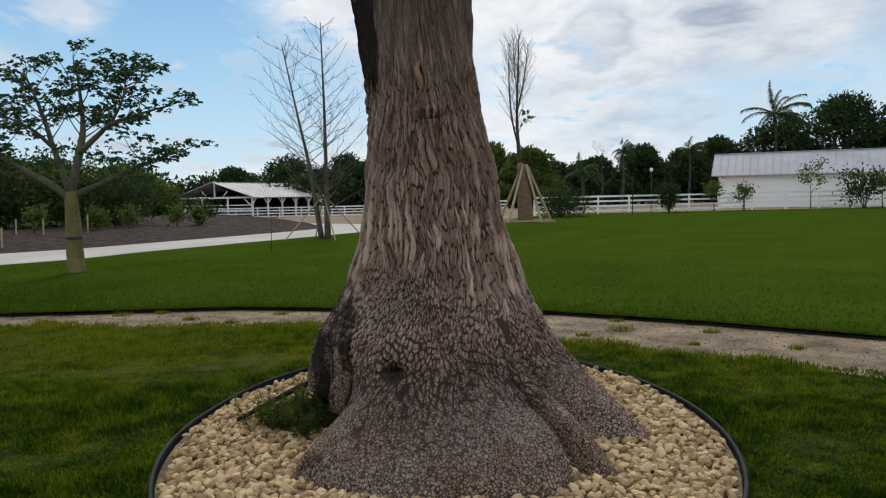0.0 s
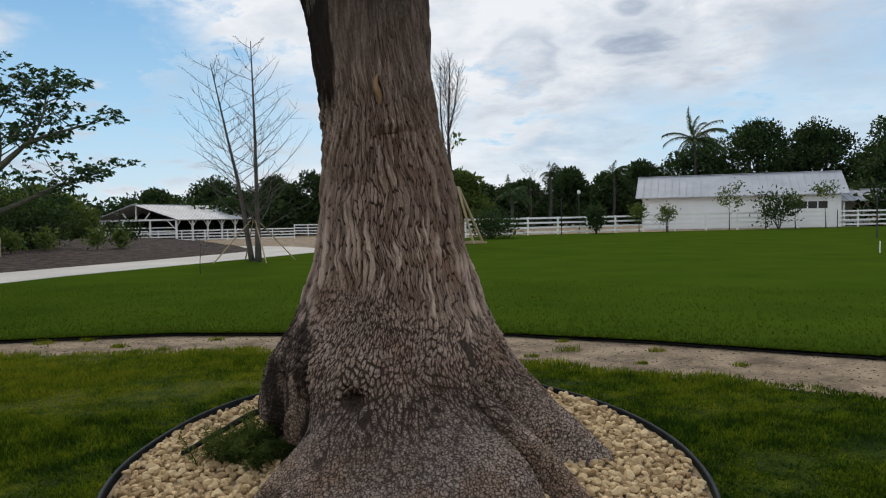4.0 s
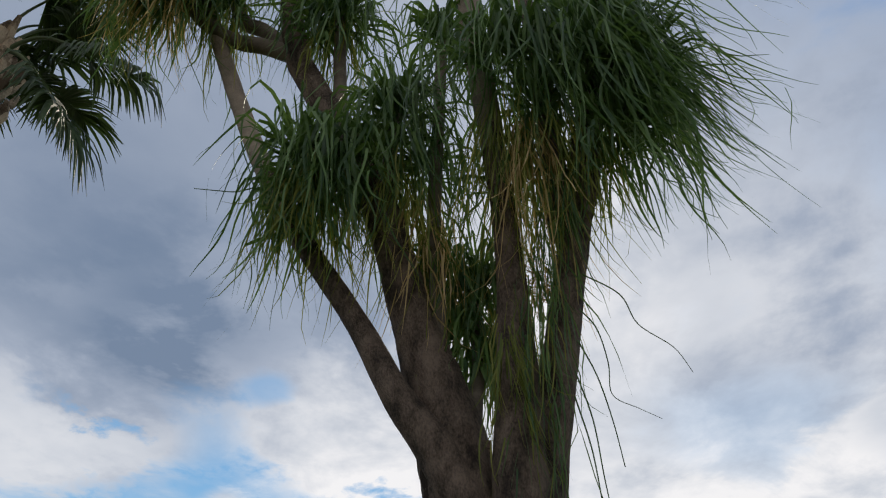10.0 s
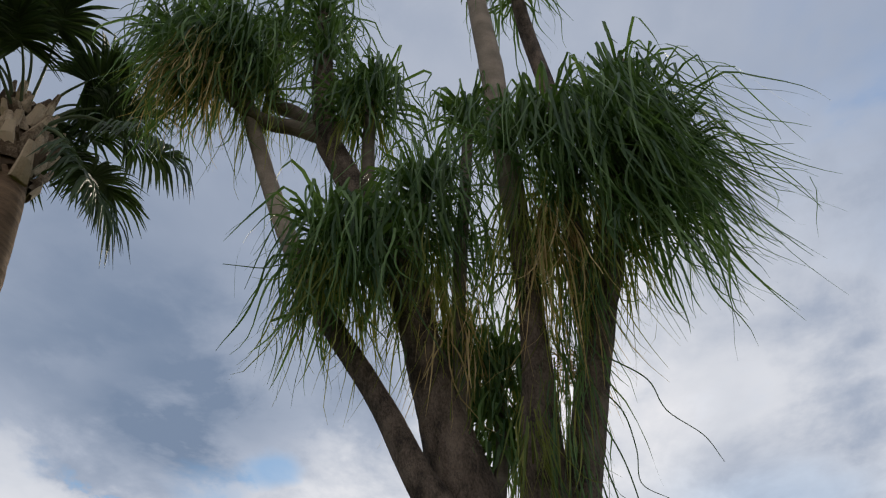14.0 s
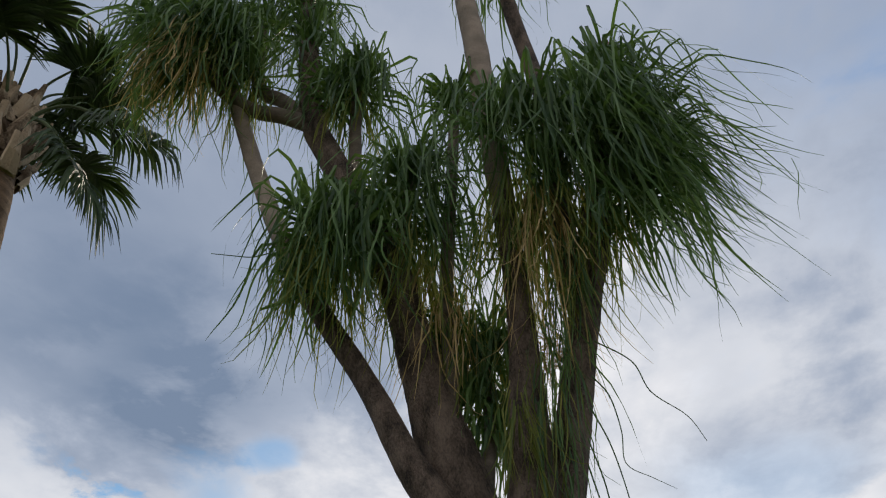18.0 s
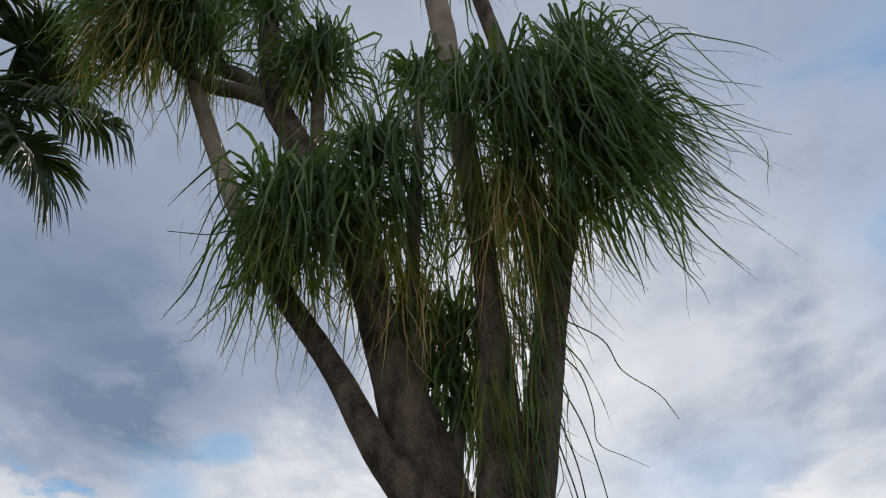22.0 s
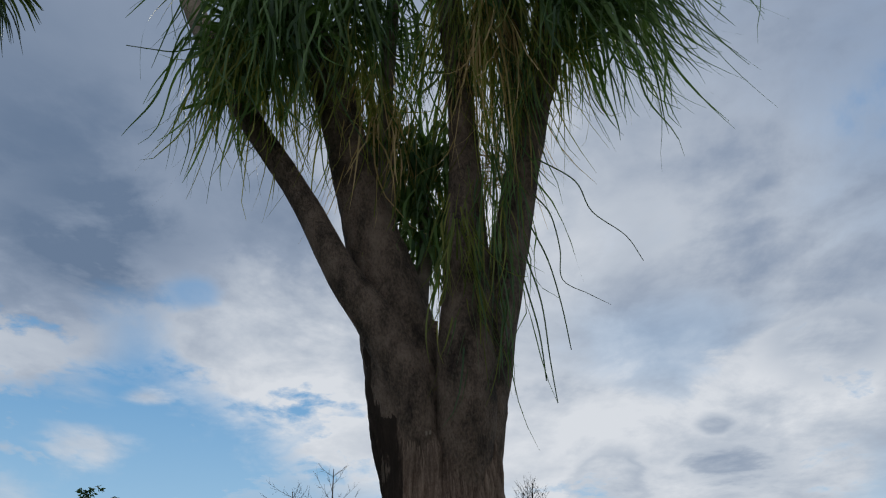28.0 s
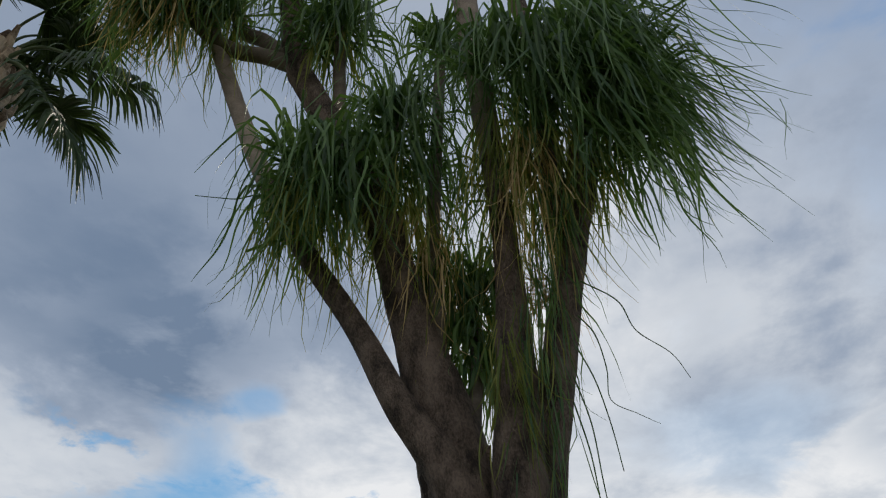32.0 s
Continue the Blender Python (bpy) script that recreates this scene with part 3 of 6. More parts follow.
def build_ground():
    verts, faces = [], []
    xs = np.concatenate([[-3000, -900, -300, -120], np.linspace(-60, 60, 61), [120, 300, 900, 3000]])
    ys = np.concatenate([[-3000, -900, -300, -100, -40], np.linspace(-15, 110, 64), [160, 300, 900, 3000]])
    for x in xs:
        for y in ys:
            verts.append((x, y, float(base_height(x, y))))
    n = len(ys)
    for i in range(len(xs) - 1):
        for j in range(n - 1):
            faces.append((i * n + j, (i + 1) * n + j, (i + 1) * n + j + 1, i * n + j + 1))
    tagged(part("ground", mesh_from("ground", verts, faces), M_DIRT), "pale sandy earth with fine gravel along a worn track", "ground", kind="structure")
    # far lawn, from the track to the drive and the fence
    xs = np.concatenate([np.linspace(-60, -14, 12), np.linspace(-13, 12, 90), np.linspace(12.4, 60, 24)])
    def far(x):
        top = np.interp(x, [-60, -11, -8.5, -3.5, 4, 8, 60], [3, 18.9, 23.8, 33.3, 47, 56.5, 60])
        return float(min(far_edge(x), top - 0.2)), float(top)
    tagged(sheet("lawn_far", xs, far, lambda x, y: 0.0, M_FARLAWN), "wide dark green mown lawn", "lawn", kind="structure")
    # near lawn round the gravel bed
    def near(x):
        return -14.0, float(near_edge(x))
    xs = np.concatenate([np.linspace(-40, -8, 10), np.linspace(-7.5, 8, 80), np.linspace(8.5, 11.5, 6)])
    verts, faces = [], []
    ny = 70
    for x in xs:
        a, b = near(x)
        for j in range(ny + 1):
            y = a + (b - a) * j / ny
            verts.append((x, y, -0.004 + 0.02 * noise.noise(Vector((x * 0.5, y * 0.5, 2))) - (0.045 if j == ny else 0)))
    for i in range(len(xs) - 1):
        for j in range(ny):
            a = i * (ny + 1) + j
            faces.append((a, a + ny + 1, a + ny + 2, a + 1))
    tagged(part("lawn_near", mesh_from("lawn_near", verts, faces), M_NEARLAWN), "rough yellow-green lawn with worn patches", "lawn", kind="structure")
    # the black strip that holds the edge of the far lawn
    pts = [(x, float(far_edge(x)) - 0.012 + 0.012 * noise.noise(Vector((x * 1.7, 0, 3))), -0.03 + 0.012 * noise.noise(Vector((x * 1.1, 0, 9))), 0.010) for x in np.linspace(-14, 7, 150)]
    tagged(part("lawn_kerb", mesh_from("lawn_kerb", *tube_data(pts, 1, 8, 0.25, 4)), M_BLACK), "black edging strip along the far lawn", "edging", kind="structure")
    # the pale drive and the mulched bank behind it
    near_d = spline([(-40, 2), (-20, 11), (-11, 18.95), (-8.5, 23.8), (-3.5, 33.3), (-2.2, 37.5), (-4.5, 43)], 12)
    far_d = spline([(-44, 6), (-23, 15), (-13.4, 23.3), (-10.2, 28.5), (-6.3, 37), (-6.6, 41), (-8, 46)], 12)
    verts = [(x, y, 0.012) for x, y in near_d] + [(x, y, 0.012) for x, y in far_d]
    verts += [(x, y, -0.05) for x, y in near_d] + [(x, y, -0.05) for x, y in far_d]
    n = len(near_d)
    faces = [(i, i + 1, n + i + 1, n + i) for i in range(n - 1)] + [(i, 2 * n + i, 2 * n + i + 1, i + 1) for i in range(n - 1)]
    tagged(part("drive", mesh_from("drive", verts, faces, False), M_CONCRETE), "pale concrete drive curving across the lawn", "drive", kind="structure")
    back = far_d + (np.array((-22, 46)) * np.linspace(1.0, 0.95, n)[:, None])
    verts, faces, m = [], [], 40
    for i in range(n):
        for j in range(m + 1):
            t = j / m
            x, y = far_d[i] * (1 - t) + back[i] * t
            verts.append((x, y, 0.004 + 0.28 * math.sin(math.pi * min(1, t * 2.2) * 0.5) * (1 - 0.9 * t) + (0.07 * noise.noise(Vector((x * 0.7, y * 0.7, 5))) + 0.05 * noise.noise(Vector((x * 2.1, y * 2.1, 8)))) * (1 if 0 < j < m else 0)))
    for i in range(n - 1):
        for j in range(m):
            a = i * (m + 1) + j
            faces.append((a, a + m + 1, a + m + 2, a + 1))
    tagged(part("mulch_bank", mesh_from("mulch_bank", verts, faces), M_MULCH), "dark brown mulched planting bank behind the drive", "ground", kind="structure")


build_ground()

# ---------------------------------------------------------------- the gravel bed
BED_X, BED_Y, BED_RX, BED_RY = 0.0, 4.85, 1.69, 2.35


def bed_point(a, k=1.0):
    return BED_X + BED_RX * k * math.sin(a), BED_Y - BED_RY * k * math.cos(a)


def build_edging():
    verts, faces, n = [], [], 120
    profile = [(-0.007, -0.05), (-0.007, 0.06), (-0.011, 0.067), (-0.008, 0.076), (0.0, 0.079), (0.008, 0.076), (0.011, 0.067), (0.007, 0.06), (0.007, -0.05)]
    for i in range(n):
        a = 2 * math.pi * i / n
        x, y = bed_point(a)
        nx, ny = math.sin(a) * BED_RY, -math.cos(a) * BED_RX
        l = math.hypot(nx, ny)
        lift = 0.015 * noise.noise(Vector((math.sin(a) * 2, math.cos(a) * 2, 1)))
        for r, z in profile:
            verts.append((x + nx / l * r, y + ny / l * r, z + lift - 0.03))
    m = len(profile)
    for i in range(n):
        for j in range(m - 1):
            faces.append((i * m + j, i * m + j + 1, ((i + 1) % n) * m + j + 1, ((i + 1) % n) * m + j))
    tagged(part("bed_edging", mesh_from("bed_edging", verts, faces), M_EDGING), "grey plastic edging strip round the gravel bed", "edging")


build_edging()


def stone_shapes():
    shapes = []
    rng = np.random.default_rng(5)
    for i in range(14):
        bm = bmesh.new()
        bmesh.ops.create_icosphere(bm, subdivisions=2 if i < 4 else 1, radius=1.0)
        seed = Vector(rng.uniform(-20, 20, 3))
        cuts = [(Vector(rng.normal(0, 1, 3)).normalized(), rng.uniform(0.5, 0.85)) for _ in range(10)]
        for v in bm.verts:
            v.co *= 1 + 0.22 * noise.noise(v.co * 1.3 + seed)
            for nrm, d in cuts:
                over = v.co.dot(nrm) - d
                if over > 0:
                    v.co -= nrm * over
            v.co.x *= 1.25
            v.co.z *= 0.8
        bm.verts.ensure_lookup_table()
        shapes.append((np.array([v.co[:] for v in bm.verts]), [tuple(v.index for v in f.verts) for f in bm.faces]))
        bm.free()
    return shapes


STONES = stone_shapes()


# the foot of the trunk: reach from its middle, by degrees from the front, positive towards the right
FOOT_TURN = [-180, -150, -120, -100, -86, -76, -68, -60, -53, -45, -36, -22, -8, 8, 20, 26, 30, 34.5, 38, 42, 48, 54, 61, 68, 76, 90, 110, 150, 180]
FOOT_REACH = [1.02, 1.05, 0.98, 0.95, 0.94, 0.8, 0.62, 0.6, 0.86, 1.18, 1.38, 1.42, 1.46, 1.5, 1.49, 1.42, 1.12, 1.5, 1.46, 1.2, 0.96, 1.04, 1.3, 1.34, 1.15, 0.95, 0.95, 1.02, 1.02]


def base_radius(theta):
    return float(np.interp((theta + 180) % 360 - 180, FOOT_TURN, FOOT_REACH))


TREE_Y = 5.1


def build_gravel():
    rng = np.random.default_rng(11)
    spots = []
    step = 0.041
    for ix in range(-43, 44):
        for iy in range(-66, 67):
            x, y = BED_X + ix * step + (iy % 2) * step / 2 + rng.normal(0, 0.012), BED_Y + iy * step * 0.9 + rng.normal(0, 0.012)
            if ((x - BED_X) / (BED_RX - 0.05)) ** 2 + ((y - BED_Y) / (BED_RY - 0.05)) ** 2 > 1:
                continue
            r = math.hypot(x, y - TREE_Y)
            if r < base_radius(math.degrees(math.atan2(x, TREE_Y - y))) - 0.06:
                continue
            spots.append((x, y))
    bed = thing("gravel_bed", "bed of pale cream limestone chippings round the trunk", "gravel")
    rng.shuffle(spots)
    near = sorted(range(len(spots)), key=lambda i: abs(spots[i][1] - 4.1) + 0.2 * abs(abs(spots[i][0]) - 1.25))[:290]
    near_set = set(near)
    V, F, at = [], [], 0
    meshes = []
    for v, f in STONES[:8]:
        me = mesh_from("stone", v * 0.038, f, False)
        me.materials.append(M_STONE_OB)
        meshes.append(me)
    for i, (x, y) in enumerate(spots):
        size = 0.0255 * rng.uniform(0.65, 1.35) * (1.35 if rng.random() < 0.05 else 1)
        z = 0.012 + rng.uniform(-0.012, 0.022)
        e = Euler(rng.uniform(-0.7, 0.7, 2).tolist() + [rng.uniform(0, 6.28)])
        if i in near_set:
            ob = new("stone", meshes[i % 8])
            ob.parent = bed
            ob.matrix_local = Matrix.LocRotScale((x, y, z), e, Vector((1, 1, 1)) * (size / 0.038))
            continue
        v, f = STONES[i % 14]
        w = v @ np.array(e.to_matrix()).T * size + (x, y, z)
        V.append(w)
        F.extend(tuple(k + at for k in g) for g in f)
        at += len(w)
    tagged(part("gravel", mesh_from("gravel", np.vstack(V), F, False), M_STONE, bed), kind="stuff")
    verts = [(*bed_point(2 * math.pi * i / 60, 0.99), 0.004) for i in range(60)]
    part("sand_base", mesh_from("sand_base", verts, [tuple(range(60))], False), M_DIRT, bed)


# ---------------------------------------------------------------- lattice noise on arrays
def lattice(i, j, k, seed):
    """A repeatable random number in 0..1 for each corner of a lattice."""
    h = (i.astype(np.int64) * 374761393 + j.astype(np.int64) * 668265263 + k.astype(np.int64) * 1274126177 + seed * 974634777) & 0xFFFFFFFF
    h = ((h ^ (h >> 13)) * 1103515245) & 0xFFFFFFFF
    h = ((h ^ (h >> 15)) * 668265263) & 0xFFFFFFFF
    return ((h ^ (h >> 16)) & 0xFFFFFF) / float(0x1000000)


def field(x, y, z, seed=0):
    """Smooth noise between -1 and 1."""
    i, j, k = np.floor(x), np.floor(y), np.floor(z)
    u, v, w = (f * f * (3 - 2 * f) for f in (x - i, y - j, z - k))
    total = 0.0
    for a in (0, 1):
        for b in (0, 1):
            for c in (0, 1):
                total = total + lattice(i + a, j + b, k + c, seed) * (u if a else 1 - u) * (v if b else 1 - v) * (w if c else 1 - w)
    return total * 2 - 1


def cells(x, y, z=None, seed=0):
    """Nearest and second nearest scattered point, and a random number for the nearest one's cell."""
    flat = z is None
    i, j = np.floor(x), np.floor(y)
    k = np.zeros_like(i) if flat else np.floor(z)
    f1, f2, who = np.full(x.shape, 9.0), np.full(x.shape, 9.0), np.zeros(x.shape)
    for a in (-1, 0, 1):
        for b in (-1, 0, 1):
            for c in ((0,) if flat else (-1, 0, 1)):
                p, q, r = i + a, j + b, k + c
                h = lattice(p, q, r, seed)
                d = (p + h - x) ** 2 + (q + (h * 57.31) % 1.0 - y) ** 2
                if not flat:
                    d = d + (r + (h * 913.7) % 1.0 - z) ** 2
                d = np.sqrt(d)
                near = d < f1
                f2 = np.where(near, f1, np.minimum(f2, d))
                who = np.where(near, (h * 7919.3) % 1.0, who)
                f1 = np.where(near, d, f1)
    return f1, f2, who


# ---------------------------------------------------------------- the ponytail palm
def trunk_profile(z):
    """Middle x and half width of the trunk at a height."""
    zs = [0.0, 0.19, 0.43, 0.60, 0.77, 0.92, 1.15, 1.35, 1.71, 2.08, 2.42, 2.77, 3.04, 3.43, 3.78]
    a = [-0.93, -0.94, -0.93, -0.85, -0.73, -0.62, -0.535, -0.51, -0.487, -0.475, -0.512, -0.572, -0.61, -0.67, -0.74]
    b = [0.92, 0.90, 0.79, 0.69, 0.60, 0.52, 0.43, 0.375, 0.298, 0.228, 0.19, 0.2, 0.212, 0.265, 0.33]
    grid = np.linspace(-0.4, 3.9, 431)
    soft = np.ones(17) / 17
    lo, hi = (np.interp(z, grid[8:-8], np.convolve(np.interp(grid, zs, e), soft, "valid")) for e in (a, b))
    return (lo + hi) / 2, (hi - lo) / 2


def trunk_shape(zs, turns):
    """The smooth trunk: x, y and z on a grid of heights and turns (degrees from the front)."""
    z, th = np.meshgrid(zs, turns, indexing="ij")
    zc = np.maximum(z, 0.0)
    cx, r = trunk_profile(zc)
    shut = 2.85 + 0.77 * smoothstep(-20.0, -60.0, th) + 0.35 * smoothstep(22.0, 60.0, th) * (th < 180)
    z = np.minimum(z, shut + 0.24)
    r = r * np.sqrt(np.maximum(0.0, 1 - (np.maximum(0.0, z - shut) / 0.24) ** 2))
    deep = np.interp(z, [0, 0.24, 0.61, 1.16, 2.3, 2.6, 2.9, 3.3, 3.75], [1.1, 1.05, 0.95, 0.95, 0.92, 0.84, 0.68, 0.5, 0.4])
    a = np.radians(th)
    foot = np.interp((th - 14 * np.minimum(zc, 0.4) * (th > 12) * (th < 80) + 180) % 360 - 180, FOOT_TURN, FOOT_REACH)
    high = np.interp(th, [-110, -100, -75, -62, -55, -42, -25, 15, 28, 40, 55, 68, 85, 110], [0.5, 0.3, 0.3, 0.3, 0.22, 0.3, 0.5, 0.55, 0.55, 0.55, 0.55, 0.6, 0.62, 0.7])
    w = np.clip(1 - zc / high, 0, 1)
    right = (th > 27) & (th < 110)
    w = np.where(right, w ** 1.75, (w * w * (3 - 2 * w)) ** 1.1)
    ring = 1 / np.sqrt((np.sin(a) / np.maximum(r, 1e-4)) ** 2 + (np.cos(a) / np.maximum(r * deep, 1e-4)) ** 2)
    cleft = smoothstep(0.66, 0.4, z)
    ring = ring * (1 - 0.12 * cleft * np.exp(-((th - 42) / 12) ** 2))
    rad = ring * (1 - w) + foot * w + (foot - 1.22) * np.where(right, 0.45, 0.9) * w * (1 - w)
    rad = rad - cleft * (1 - w) * (0.46 * np.exp(-((th + 64) / 5) ** 2) + 0.17 * np.exp(-((th + 46) / 9) ** 2))
    # the two dark valleys between the roots on the right
    rad = rad - smoothstep(0.52, 0.3, z) * (0.10 * np.exp(-((th - 31.5 - 6 * zc) / 2.6) ** 2) + 0.15 * np.exp(-((th - 48.5 - 8 * zc) / 3.4) ** 2) - 0.04 * np.exp(-((th - 38.5 - 7 * zc) / 4) ** 2))
    return cx * (1 - w) + np.sin(a) * rad, TREE_Y - np.cos(a) * rad, z, a


def build_trunk(tree):
    zs = np.concatenate([np.linspace(-0.06, 1.0, 190), np.linspace(1.006, 2.2, 150), np.linspace(2.212, 3.87, 110)])
    turns = np.concatenate([np.linspace(-112, -66, 90), np.linspace(-66, 76, 560)[1:], np.linspace(76, 112, 70)[1:], np.linspace(112, 248, 42)[1:-1]])
    nt = len(turns)
    x, y, z, a = trunk_shape(zs, turns)
    wx, wy, wz = (0.5 * field(x * 7, y * 7, z * 7, s) + 0.25 * field(x * 17, y * 17, z * 17, s + 3) for s in (1, 2, 3))
    patchy = np.clip(0.5 + 0.8 * field(x * 3.1, z * 3.1, y * 3.1, 9), 0, 1)
    rough = 0.026 * field(x * 2.2, y * 2.2, z * 2.2, 11) + 0.013 * field(x * 6.5, y * 6.5, z * 6.5, 12)
    # the roots: small flat plates with thin dark cracks
    q = 44.0
    f1, f2, own = cells((x + 0.02 * wx) * q, (y + 0.02 * wy) * q, (z + 0.02 * wz) * q * 0.9, 21)
    plate = smoothstep(0.03, 0.3, f2 - f1)
    roots_h, roots_c, roots_k = 0.005 * plate, 0.4 + 0.25 * own + 0.2 * patchy, 0.5 * (1 - plate)
    # above them: knobbly pale nubs of several sizes over dark bark
    t = a * 0.43 + 0.05 * field(a * 1.3, z * 2.0, 0 * z, 33) + 0.02 * field(a * 5, z * 8.0, 0 * z, 34) + 0.007 * field(a * 14, z * 22.0, 0 * z, 35)
    v = z + 0.03 * field(a * 6, z * 5.0, 0 * z + 0.5, 36) + 0.012 * field(a * 16, z * 16.0, 0 * z + 0.5, 37)
    f1, f2, own = cells(t / (0.0185 - 0.004 * smoothstep(0.9, 0.4, z)), v / 0.046, None, 31)
    g1, g2, scrap = cells((x + 0.04 * wx) * 58, (y + 0.04 * wy) * 58, (z + 0.04 * wz) * 48, 38)
    h1, h2, braid = cells(t / 0.0105, v / 0.055, None, 39)
    fine = np.maximum(smoothstep(18, 38, np.degrees(a)), smoothstep(-0.45, 0.15, field(x * 3.7, z * 3.7, y * 2, 53)))
    f1, f2, own = f1 * (1 - fine) + h1 * fine, f2 * (1 - fine) + h2 * fine, own * (1 - fine) + braid * fine
    nub = smoothstep(0.05, 0.5, f2 - f1) * (0.55 + 0.45 * smoothstep(0.02, 0.3, g2 - g1))
    tall = np.clip(0.3 + 0.75 * own * (0.3 + 0.9 * patchy), 0, 1)
    nubs_h, nubs_c, nubs_k = 0.038 * nub * tall * (1 - 0.35 * fine), 0.22 + 0.5 * tall * nub + 0.2 * scrap * nub, np.maximum(1 - smoothstep(0.03, 0.3, f2 - f1), 0.6 * (1 - smoothstep(0.02, 0.2, g2 - g1)))
    # the shaft: long wandering pale ridges with finely split bark between
    s = a * 0.43
    s = s + 0.05 * field(s * 3, z * 2.0, 0 * z + 0.3, 41) + 0.03 * field(s * 7, z * 5.0, 0 * z + 0.3, 42) + 0.011 * field(s * 22, z * 17.0, 0 * z + 0.3, 43) + 0.004 * field(s * 60, z * 50.0, 0 * z + 0.3, 47)
    wide = 0.046 - 0.016 * smoothstep(1.7, 2.4, z) - 0.012 * smoothstep(0.25, 0.5, np.abs(a))
    f1, f2, own = cells(s / wide, z / 0.4 + 0.6 * field(s * 11, z * 2.5, 0 * z, 44), None, 45)
    ridge = smoothstep(0.05, 0.4, f2 - f1) * smoothstep(0.25, 0.7, own)
    g1, g2, grain = cells(s / 0.0145, z / 0.12, None, 46)
    split = smoothstep(0.0, 0.24, g2 - g1)
    calm = smoothstep(2.05, 2.6, z) * (0.55 + 0.3 * (x < -0.17))
    shaft_h = (0.024 * ridge + 0.012 * split * (0.4 + 0.6 * grain)) * (1 - 0.7 * calm)
    shaft_c = np.clip(0.1 + (0.5 - 0.28 * smoothstep(1.25, 1.7, z)) * ridge + 0.32 * grain * split, 0, 1) * (1 - calm) + (0.28 + 0.25 * grain) * calm
    shaft_k = (1 - split) * (0.9 - 0.15 * smoothstep(1.3, 1.9, z)) * (1 - 0.6 * ridge) * (1 - 0.5 * calm)
    low = smoothstep(0.46, 0.2, z + 0.16 * field(x * 4, y * 4, z * 4, 51) - 0.18 * np.exp(-((x + 0.75) / 0.25) ** 2))
    up = smoothstep(0.8, 1.12, z + 0.22 * field(x * 5, y * 2, z * 2, 52))
    height = (roots_h * low + nubs_h * (1 - low)) * (1 - up) + shaft_h * up
    cork = (roots_c * low + nubs_c * (1 - low)) * (1 - up) + shaft_c * up
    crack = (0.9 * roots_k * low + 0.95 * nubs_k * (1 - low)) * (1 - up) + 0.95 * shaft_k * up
    rough = rough + height
    # the knot hole, the pruning scars and the seam below the fork
    def spot(px, pz, rx, rz):
        return np.exp(-(((x - px) / rx) ** 2 + ((z - pz) / rz) ** 2)) * (y < TREE_Y)
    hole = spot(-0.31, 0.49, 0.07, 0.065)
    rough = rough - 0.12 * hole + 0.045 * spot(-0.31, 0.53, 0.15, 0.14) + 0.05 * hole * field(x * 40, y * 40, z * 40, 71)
    # hole, seam and scar are blackened too, shade put into the crack mark
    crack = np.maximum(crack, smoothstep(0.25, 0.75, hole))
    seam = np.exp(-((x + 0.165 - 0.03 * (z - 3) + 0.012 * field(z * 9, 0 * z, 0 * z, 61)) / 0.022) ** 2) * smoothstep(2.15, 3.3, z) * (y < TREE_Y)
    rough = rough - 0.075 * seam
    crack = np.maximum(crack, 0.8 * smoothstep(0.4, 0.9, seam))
    rough = rough - 0.03 * spot(-0.13, 2.24, 0.045, 0.1) + 0.03 * spot(-0.12, 2.18, 0.085, 0.17) - 0.02 * spot(-0.06, 1.985 + 0.12 * x, 0.09, 0.014) + 0.02 * spot(-0.1, 2.03, 0.13, 0.03)
    crack = np.maximum(crack, 0.6 * spot(-0.06, 1.985 + 0.12 * x, 0.08, 0.008))
    back = np.abs(turns) > 112
    rough[:, back] = 0.0
    rough = rough * smoothstep(3.86, 3.5, zs)[:, None]
    x, y = x + np.sin(a) * rough, y - np.cos(a) * rough
    n = np.arange(nt)
    rows = (np.arange(len(zs) - 1) * nt)[:, None]
    nxt = (n + 1) % nt
    faces = np.stack([rows + n, rows + nxt, rows + nt + nxt, rows + nt + n], -1).reshape(-1, 4).tolist()
    faces.append(tuple((len(zs) - 1) * nt + j for j in range(nt)))
    me = mesh_from("trunk", np.stack([x, y, z], -1).reshape(-1, 3).tolist(), faces)
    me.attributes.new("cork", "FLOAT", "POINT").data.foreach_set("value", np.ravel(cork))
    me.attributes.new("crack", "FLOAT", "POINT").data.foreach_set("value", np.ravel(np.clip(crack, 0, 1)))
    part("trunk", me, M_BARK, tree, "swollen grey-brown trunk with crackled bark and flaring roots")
    scar = [(-0.13 + 0.012 * math.sin(i * 0.9), 4.735 + 0.008 * abs(i - 4), 2.13 + i * 0.026, 0.019 * math.sin(math.pi * (i + 0.6) / 9.2)) for i in range(9)]
    part("pruning_scar", mesh_from("pruning_scar", *tube_data(scar, 2, 8, 0.2, 2)), M_SCAR, tree, "bare tan wood where a limb was cut")
    for i, px in enumerate((-0.315, -0.268, -0.245)):
        part("pale_mark", box_bm([(px - 0.007, 4.83, 2.985 + 0.004 * i, px + 0.007, 4.91, 3.012 + 0.004 * i)], 0.003), M_LITSTEM, tree, "small pale mark on the bark")


